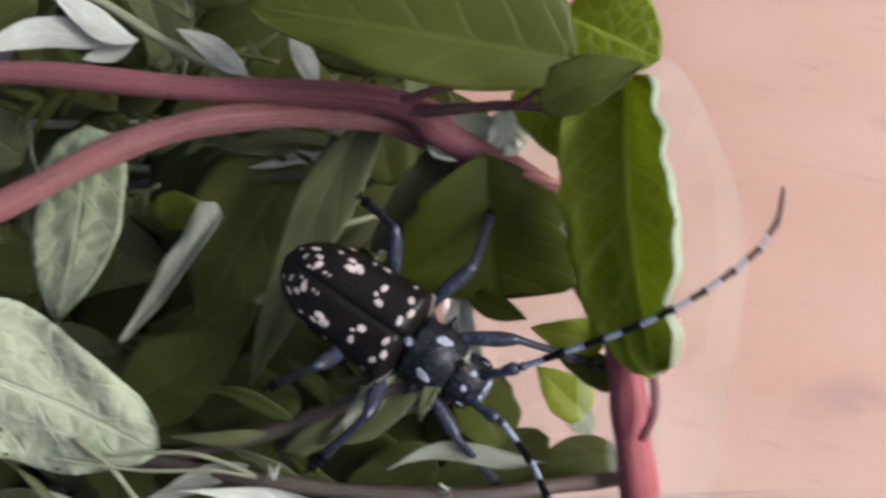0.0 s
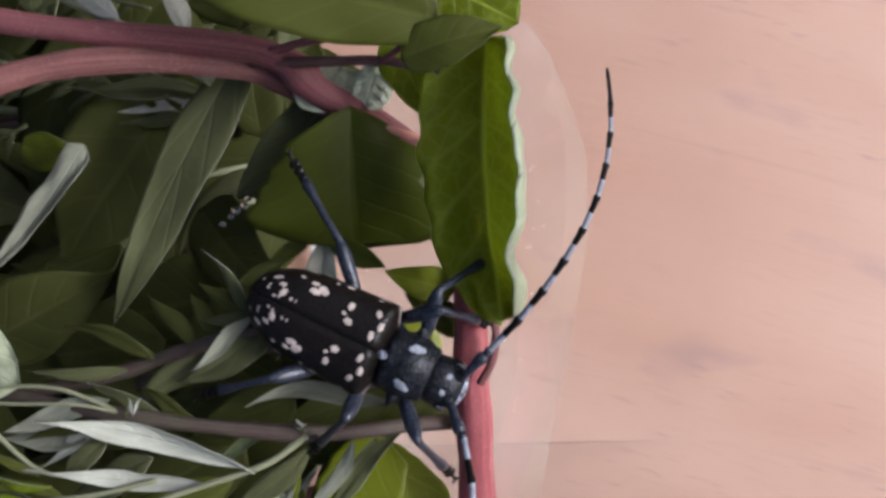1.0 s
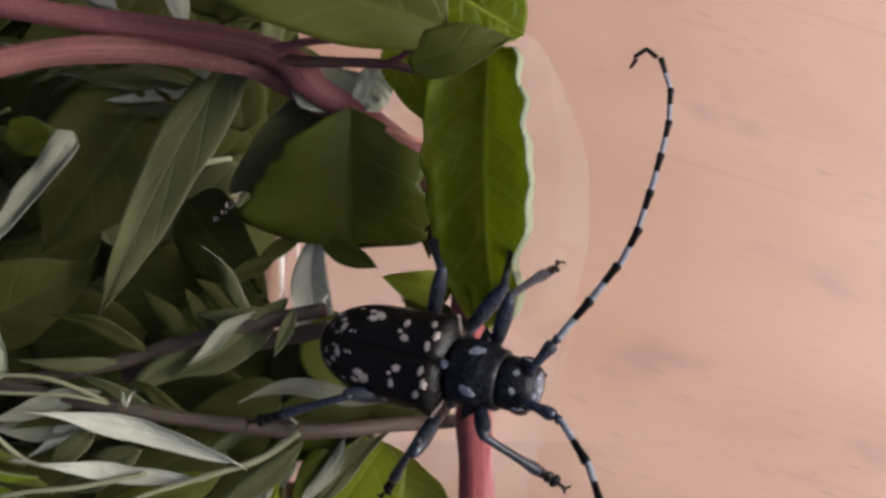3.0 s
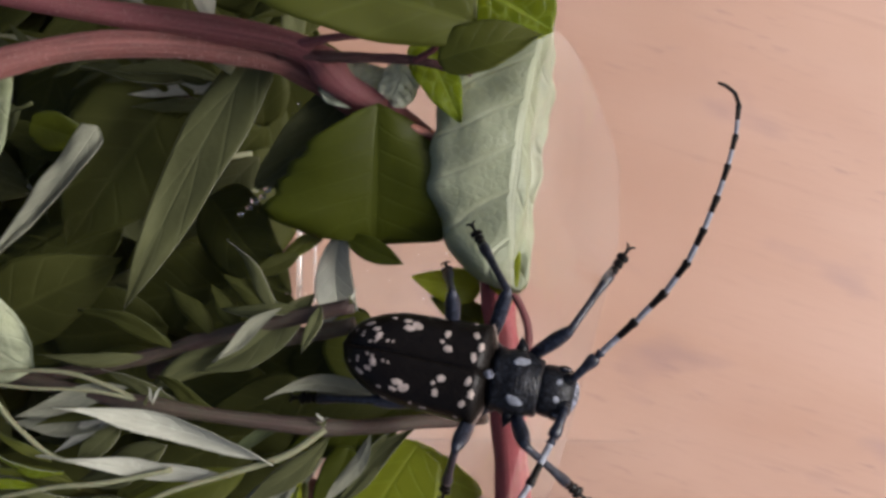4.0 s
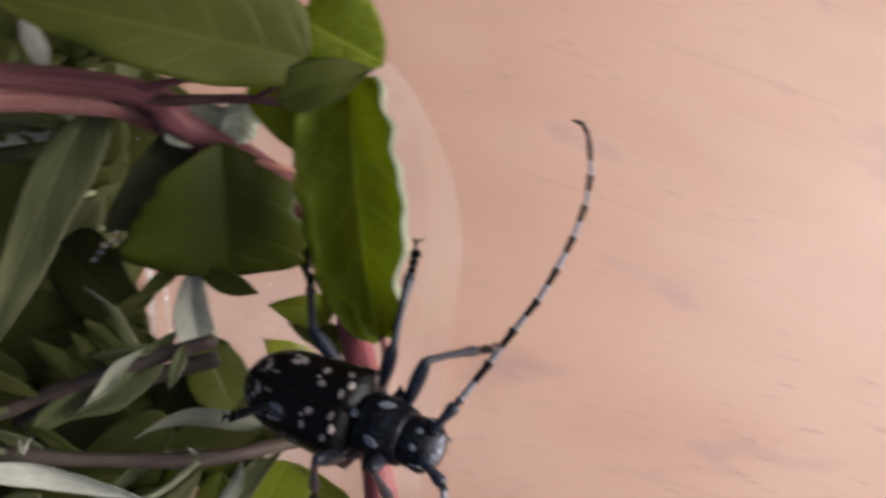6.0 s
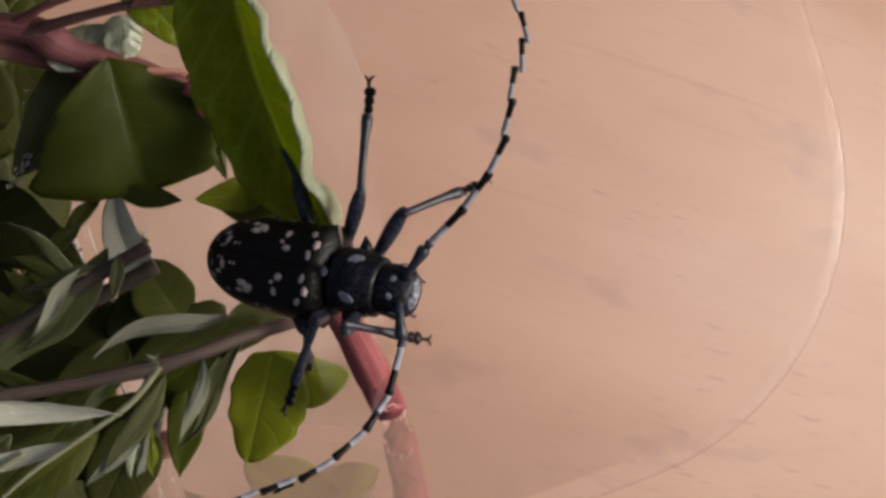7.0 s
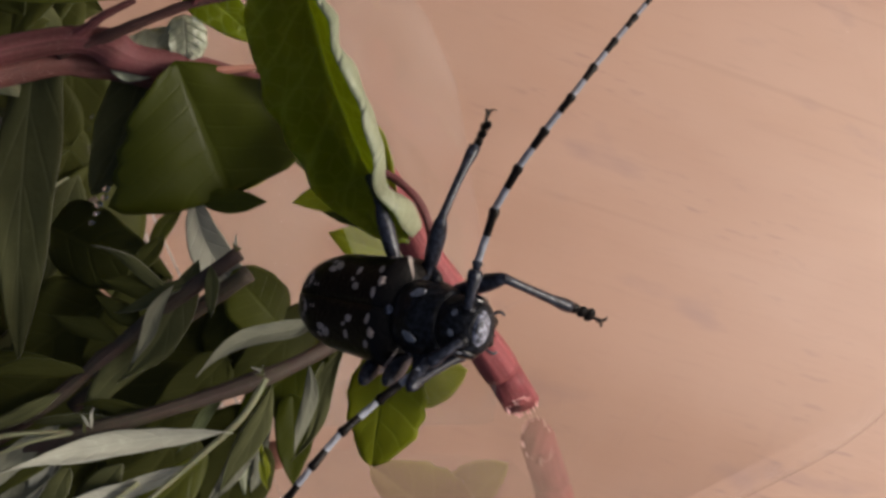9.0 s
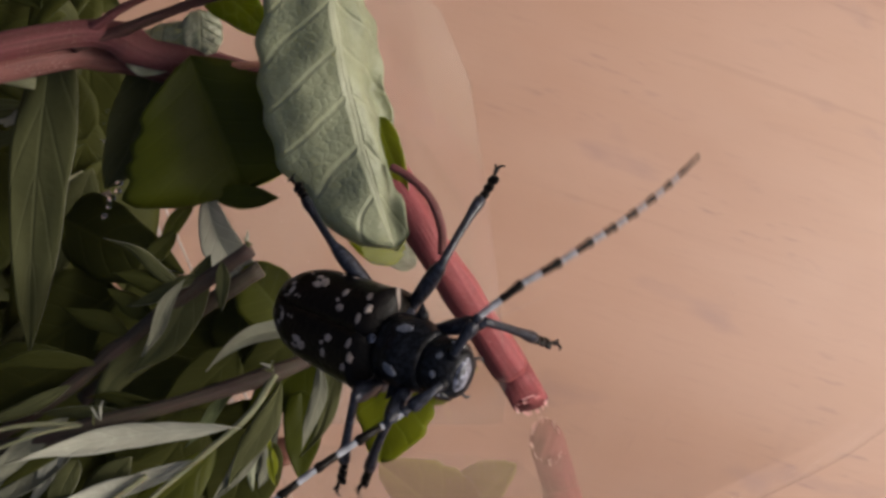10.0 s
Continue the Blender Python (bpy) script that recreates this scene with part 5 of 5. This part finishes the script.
    stance(4.5, (-7.2, -7.1, 66.0), (15.4, -15.4, 76.0), 11.9,
           [(15.7, -12.5, 75.6), (18.8, -9.5, 77.2), (22.0, -6.1, 78.9), (24.9, -2.5, 80.6), (27.1, 2.3, 82.3), (28.6, 7.0, 82.6), (29.2, 11.6, 82.9), (28.2, 15.0, 83.3), (26.2, 16.9, 83.6)],
           [(14.0, -16.3, 75.6), (14.1, -19.1, 77.1), (14.0, -22.1, 78.6), (13.7, -24.5, 80.1), (13.3, -27.3, 81.6)],
           [(13.2, -6.3, 75.5, 23.1, -2.6, 70.9),
            (12.3, -5.8, 73.2, 18.9, 3.5, 74.6),
            (3.0, -2.6, 71.6, 3.8, 2.7, 61.4),
            (8.7, -18.2, 79.0, 14.2, -25.2, 71.6),
            (1.2, -17.3, 76.1, 0.1, -22.7, 66.0),
            (-4.8, -14.2, 71.9, -15.7, -13.8, 68.1)])
    stance(5.0, (-6.7, -7.0, 66.5), (13.2, -15.8, 80.7), 12.3,
           [(13.3, -12.7, 80.0), (16.5, -10.4, 81.3), (20.0, -7.6, 82.3), (22.9, -4.5, 83.2), (25.4, -1.3, 84.1), (28.2, 4.3, 83.3), (29.3, 10.1, 82.3), (27.5, 15.8, 81.4)],
           [(11.1, -17.0, 80.0), (8.0, -18.8, 81.5), (4.3, -21.2, 83.0), (1.1, -23.5, 84.5), (-1.5, -25.7, 86.0)],
           [(13.0, -7.3, 79.3, 23.1, -6.0, 73.8),
            (11.4, -5.9, 76.2, 18.9, 2.7, 77.9),
            (2.4, -2.1, 71.9, 3.9, 2.5, 61.4),
            (7.2, -18.7, 82.6, 12.4, -25.6, 75.2),
            (-0.4, -15.4, 79.0, -0.5, -20.4, 68.7),
            (-5.5, -12.8, 73.8, -15.3, -14.0, 67.9)])
    stance(5.5, (-3.8, -11.4, 65.5), (14.2, -17.4, 83.2), 14.2,
           [(14.8, -13.2, 82.2), (17.0, -9.9, 83.4), (19.1, -6.2, 84.3), (21.1, -2.6, 85.1), (24.0, 2.6, 85.7), (27.3, 6.7, 84.6), (30.0, 12.0, 83.6), (30.7, 13.9, 82.4), (29.3, 14.4, 81.1)],
           [(12.5, -18.4, 82.3), (10.9, -20.1, 83.8), (9.3, -22.4, 85.3), (7.6, -24.5, 86.8)],
           [(13.6, -8.3, 79.8, 23.1, -10.1, 73.6),
            (12.7, -7.4, 76.6, 19.6, 1.7, 78.0),
            (4.1, -5.3, 70.4, 4.3, 0.4, 60.4),
            (8.0, -18.4, 84.7, 10.9, -23.6, 74.9),
            (2.9, -17.1, 80.7, 0.6, -22.2, 70.7),
            (-2.6, -14.7, 74.1, -8.6, -16.7, 64.5)])
    stance(6.0, (-4.2, -10.3, 66.1), (15.2, -16.3, 82.4), 14.3,
           [(15.9, -12.2, 81.5), (18.4, -9.2, 83.1), (20.6, -5.4, 84.7), (22.8, -2.3, 86.5), (24.6, 1.0, 88.1), (26.5, 4.6, 88.3), (27.8, 8.0, 88.5), (28.3, 11.7, 88.7), (27.6, 15.8, 88.8), (25.3, 16.3, 89.0)],
           [(14.2, -16.1, 81.5), (14.9, -18.9, 83.1), (15.0, -21.4, 84.7), (14.5, -24.3, 86.2)],
           [(13.7, -7.5, 80.1, 22.5, -6.6, 72.7),
            (10.6, -6.2, 77.7, 13.3, 4.7, 75.5),
            (2.6, -4.9, 70.3, 2.5, 1.5, 60.6),
            (8.0, -17.5, 84.1, 11.3, -23.5, 74.7),
            (2.7, -17.3, 80.3, 2.9, -23.3, 70.5),
            (-1.8, -12.7, 73.7, -6.8, -15.3, 63.7)])
    stance(6.2, (-4.0, -4.9, 63.0), (16.5, -9.4, 78.3), 11.7,
           [(16.2, -3.8, 78.0), (18.3, -0.4, 79.9), (21.0, 5.2, 82.1), (23.2, 10.7, 84.2), (25.0, 16.9, 86.4), (24.5, 22.0, 86.7), (23.0, 24.8, 86.7), (21.0, 25.8, 86.8)],
           [(14.8, -9.5, 77.6), (14.3, -13.5, 78.9), (13.9, -17.4, 80.2), (12.4, -21.3, 81.4), (9.9, -22.7, 82.5)],
           [(12.5, 0.1, 75.4, 22.4, 3.9, 70.8),
            (11.2, 0.9, 73.2, 15.0, 11.7, 74.6),
            (1.7, 0.5, 67.0, -1.2, 7.0, 58.1),
            (12.4, -11.5, 80.2, 18.1, -17.6, 72.3),
            (5.5, -10.7, 77.3, 3.0, -15.0, 66.9),
            (6.3, -13.4, 74.7, 5.5, -18.6, 64.5)])
    stance(7.5, (-0.8, 3.5, 72.7), (19.4, -1.2, 88.5), 4.2,
           [(19.3, 1.6, 88.4), (22.1, 4.1, 90.4), (25.8, 6.9, 92.1), (28.3, 10.7, 93.5), (29.7, 15.3, 94.6), (30.4, 19.0, 93.5), (30.2, 23.1, 92.2), (29.3, 26.6, 90.5), (28.8, 30.3, 88.7)],
           [(18.2, -3.0, 87.4), (17.7, -5.9, 88.3), (16.8, -9.6, 89.0), (14.9, -12.6, 89.7), (12.4, -15.6, 90.2), (9.9, -18.2, 89.2), (6.4, -19.7, 88.3)],
           [(19.5, 5.2, 87.8, 29.0, 8.7, 82.4),
            (14.2, 9.5, 83.6, 14.1, 21.0, 83.5),
            (10.2, 11.4, 78.1, 8.1, 22.0, 73.8),
            (10.0, -4.2, 88.6, 19.7, -5.3, 82.5),
            (9.4, -5.1, 86.7, 8.8, -16.1, 83.3),
            (7.3, -5.0, 84.3, 9.5, -6.0, 73.0)])
    stance(8.0, (-3.8, -2.0, 68.5), (17.6, 2.1, 82.8), 27.0,
           [(17.6, 4.1, 82.7), (19.1, 7.0, 84.2), (21.3, 11.2, 85.1), (24.0, 15.5, 85.6), (26.5, 19.8, 85.7), (29.2, 24.1, 83.9), (31.4, 29.0, 81.7), (33.5, 33.1, 79.0)],
           [(17.2, 0.0, 82.0), (19.5, -2.1, 83.8), (21.1, -5.2, 85.2), (21.9, -8.7, 86.3), (21.4, -12.3, 87.2), (19.0, -15.0, 86.3), (15.0, -17.7, 84.9)],
           [(15.9, 7.2, 81.9, 23.1, 14.0, 76.0),
            (10.1, 7.6, 80.0, 11.9, 18.9, 78.4),
            (0.3, 6.7, 72.0, -3.3, 12.6, 62.9),
            (12.8, -2.0, 85.1, 19.6, -5.9, 76.6),
            (9.1, -5.8, 82.1, 11.7, -15.8, 76.8),
            (5.7, -8.9, 78.5, 11.4, -6.5, 68.7)])
    stance(8.5, (-4.1, -2.2, 68.3), (14.0, 1.1, 86.7), 12.7,
           [(13.3, 3.1, 86.1), (15.0, 6.7, 87.7), (16.7, 11.3, 88.4), (18.7, 15.9, 88.7), (20.6, 20.5, 88.6), (23.2, 24.7, 86.6), (26.1, 29.0, 84.3), (28.3, 33.1, 81.6)],
           [(13.4, -0.5, 85.6), (13.2, -4.5, 86.5), (13.0, -8.6, 87.4), (12.7, -12.4, 88.3), (11.3, -14.8, 89.1), (9.3, -16.8, 88.4)],
           [(16.2, 6.1, 81.5, 26.8, 5.2, 77.2),
            (8.6, 7.9, 81.7, 7.8, 19.4, 80.6),
            (1.4, 7.8, 76.9, -4.1, 14.5, 69.3),
            (9.0, -4.0, 87.7, 17.3, -2.9, 79.9),
            (7.3, -5.4, 84.7, 12.9, -14.9, 81.2),
            (4.9, -8.1, 81.1, 10.1, -6.2, 71.1)])
    stance(9.0, (-0.7, 1.6, 69.7), (13.6, -1.1, 91.3), 2.4,
           [(12.2, 2.7, 89.2), (13.8, 7.4, 91.4), (15.4, 11.2, 93.0), (17.1, 14.3, 94.2), (19.7, 17.8, 95.5), (22.4, 21.3, 95.1), (25.1, 24.5, 94.4), (27.9, 27.7, 93.7), (30.3, 30.6, 92.6)],
           [(11.4, -3.1, 88.2), (7.2, -5.6, 88.5), (4.2, -7.9, 89.0), (1.2, -10.3, 89.6), (-1.2, -13.0, 90.2), (-3.1, -15.6, 89.4), (-4.5, -18.0, 88.8)],
           [(15.6, 3.3, 89.9, 25.8, -0.6, 86.1),
            (10.9, 8.5, 84.7, 15.8, 18.7, 83.1),
            (6.0, 10.1, 78.0, 5.6, 15.4, 67.9),
            (7.9, -5.7, 89.3, 16.5, -2.0, 82.7),
            (6.0, -5.7, 86.3, 9.5, -6.7, 75.4),
            (4.1, -5.9, 83.1, 7.6, -5.2, 72.2)])
    stance(9.5, (-2.9, 0.7, 69.0), (14.5, -1.3, 88.3), 4.0,
           [(11.3, 2.4, 87.3), (12.7, 6.8, 89.3), (14.0, 10.6, 90.8), (15.1, 13.5, 91.9), (17.9, 17.3, 93.2), (21.0, 21.4, 92.9), (23.7, 24.6, 92.2), (26.6, 27.9, 91.4), (28.6, 30.8, 90.2)],
           [(9.7, -4.3, 86.0), (6.0, -7.0, 86.3), (2.9, -9.4, 86.8), (0.4, -12.2, 87.4), (-2.6, -15.6, 87.8), (-4.4, -18.7, 86.9)],
           [(15.4, 0.6, 87.6, 25.4, -2.1, 82.8),
            (11.0, 8.2, 82.5, 18.4, 15.8, 78.1),
            (0.9, 7.1, 75.5, -3.8, 13.2, 66.9),
            (9.0, -6.6, 88.3, 14.7, -4.6, 78.5),
            (5.7, -6.6, 85.0, 5.3, -16.5, 79.1),
            (3.6, -6.9, 81.9, 6.7, -8.0, 70.9)])
    stance(10.0, (-4.8, 1.2, 68.5), (11.4, -5.3, 87.8), -1.5,
           [(10.2, -1.4, 87.2), (12.6, 0.2, 88.2), (15.1, 2.3, 88.1), (18.9, 4.3, 87.4), (22.9, 6.7, 86.4), (27.6, 9.3, 83.4), (32.6, 12.6, 80.2), (37.6, 16.4, 76.6)],
           [(7.6, -6.5, 85.9), (5.3, -9.0, 86.6), (2.2, -10.8, 87.2), (-0.9, -12.7, 87.8), (-4.3, -15.0, 88.3), (-6.6, -17.1, 87.5)],
           [(13.3, -0.4, 87.1, 21.7, -3.0, 79.6),
            (9.9, 4.8, 83.0, 15.9, 14.2, 80.1),
            (0.3, 6.5, 75.3, -3.7, 13.7, 67.3),
            (4.6, -9.1, 87.4, 2.8, -16.8, 79.0),
            (1.8, -7.4, 84.3, 0.8, -16.9, 78.0),
            (2.6, -7.2, 81.9, 6.8, -7.4, 71.2)])
    walk(beetle, body_rows)
    for k, (thigh, shin) in enumerate(LEGS):
        walk(thigh, leg_rows[k][0])
        walk(shin, leg_rows[k][1])
    for k, pieces in enumerate(ANTENNAE):
        for i, piece in enumerate(pieces):
            walk(piece, feeler_rows[k][i])
    # the tray is turned on the table: every still thing in it goes along
    turns = (
        (0.0, 0.17, -0.12, 0.30),
        (0.5, -0.23, -0.11, 0.16),
        (1.0, -0.25, 0.14, 0.19),
        (1.5, -0.26, 0.10, 0.12),
        (2.0, -0.19, 0.06, 0.14),
        (2.2, 0.15, -0.01, 0.06),
        (3.3, 0.00, -0.21, -0.17),
        (3.5, 0.25, -0.14, -0.05),
        (4.0, 0.22, -0.13, -0.11),
        (4.5, 0.00, 0.00, -0.00),
        (5.0, -0.11, 0.02, -0.02),
        (5.5, 1.02, -1.72, 1.18),
        (6.0, 0.17, -1.78, 5.00),
        (6.2, 0.11, 2.02, 15.58),
        (7.3, 1.70, 10.34, 17.97),
        (7.5, 1.44, 9.58, 22.25),
        (8.0, 2.54, 9.49, 23.90),
        (8.5, 2.50, 9.92, 24.25),
        (9.0, 2.41, 10.22, 24.10),
        (9.5, 2.24, 10.57, 24.02),
        (10.0, 1.99, 10.77, 23.44),
    )
    pivot = Vector((-0.010, -0.010, 0))
    moves = [(t, Matrix.Translation(pivot + mm((x, y, 0))) @ Matrix.Rotation(radians(a), 4, "Z") @ Matrix.Translation(-pivot)) for t, x, y, a in turns]
    for held in (tray, sheet, branch, sprig_a, sprig_b, sprig_c, herb, tangle, *drops):
        rest = held.matrix_basis.copy()
        walk(held, [(t, m @ rest) for t, m in moves])
    # the thick stem and its low leaves swing as the beetle climbs onto them, and are lifted aside when the tray is turned
    hinge = mm((6.1, 6.4, 53.0))
    lifted_aside = [(7.5, pose(0.0147, 0.0059, 0.0098, 4.2, -14.3, 3.2)), (8.0, pose(0.0162, 0.0029, 0.0072, 2.8, -15.1, 0.9)), (9.0, pose(0.0157, 0.0024, 0.0070, 2.3, -14.6, 1.1)), (10.0, pose(0.0156, 0.0026, 0.0067, 2.3, -14.5, 1.3))]
    still = ((0.0, -3.4), (0.5, -4.1), (1.0, -6.3), (1.5, -6.6), (2.0, -6.0), (3.3, -1.4), (4.0, 0.0), (5.5, 0.0), (6.2, 0.0))
    swing = [(t, Matrix.Translation(hinge) @ Matrix.Rotation(radians(a), 4, "Z") @ Matrix.Translation(-hinge)) for t, a in still] + lifted_aside
    walk(low_stem, swing)
    for low_leaf in low_leaves:
        rest = low_leaf.matrix_basis.copy()
        sag = Matrix.Translation(mm((0.35, -1.05, -6.5) if low_leaf in lobed else (0, 0, 0)))
        rows = [(t, (sag if t > 7 else Matrix()) @ m @ rest) for t, m in swing]
        if low_leaf is lobed[0]:      # a leg pushes its lobe over for a while, pale side up
            rows += [(t, rest @ Matrix.Rotation(radians(a), 4, "Y")) for t, a in ((4.2, 0), (4.3, 65), (4.4, 130), (5.1, 130), (5.25, 65), (5.4, 0))]
        walk(low_leaf, sorted(rows, key=lambda row: row[0]))
    # the loose leaf: lies flat, is turned over by the legs, falls back, and is turned again
    open_at = leaf_pose((9.6, 24.2, 62.5), (11.0, -6.8, 61.0), 23)
    lifted = leaf_pose((9.8, 24.2, 62.5), (11.0, -6.8, 61.0), 26)
    late_open = leaf_pose((11.6, 20.0, 65.0), (11.7, -7.8, 61.0), 29)
    turned = leaf_pose((13.0, 27.3, 63.5), (9.8, -6.2, 61.0), 150)
    turned_late = leaf_pose((12.3, 19.5, 66.5), (6.1, -10.7, 62.0), 149)
    half_late = leaf_pose((11.1, 20.4, 66.0), (9.3, -8.2, 62.0), 30)
    most_late = leaf_pose((10.7, 20.5, 66.5), (8.1, -8.6, 62.0), 86)
    aside, early = lifted_aside[1][1], lifted_aside[0][1]
    late_open, turned_late, half_late, most_late = early @ late_open, aside @ turned_late, aside @ half_late, aside @ most_late
    walk(flap, [(0.0, open_at), (0.6, open_at), (1.0, lifted), (2.0, lifted), (3.4, open_at), (3.5, leaf_pose((9.2, 24.6, 62.6), (11.0, -6.8, 61.0), 28)), (3.6, leaf_pose((8.6, 25.0, 63.0), (11.0, -6.8, 61.0), 54)), (3.7, leaf_pose((9.4, 25.4, 63.0), (10.2, -6.8, 61.0), 86)),
                (3.8, leaf_pose((10.6, 25.8, 63.5), (9.2, -6.7, 61.0), 122)), (3.9, turned), (4.2, turned), (4.26, leaf_pose((8.8, 25.3, 63.5), (10.0, -6.7, 61.0), 85)),
                (4.32, open_at), (6.0, open_at), (7.3, late_open), (7.5, late_open), (7.6, early @ leaf_pose((6.6, 23.0, 67.0), (7.5, -5.7, 62.0), 90)), (7.7, turned_late), (8.2, turned_late), (8.5, turned_late),
                (8.7, most_late), (8.9, half_late), (9.1, half_late), (9.25, most_late), (9.4, turned_late), (10.0, turned_late)])


motions()
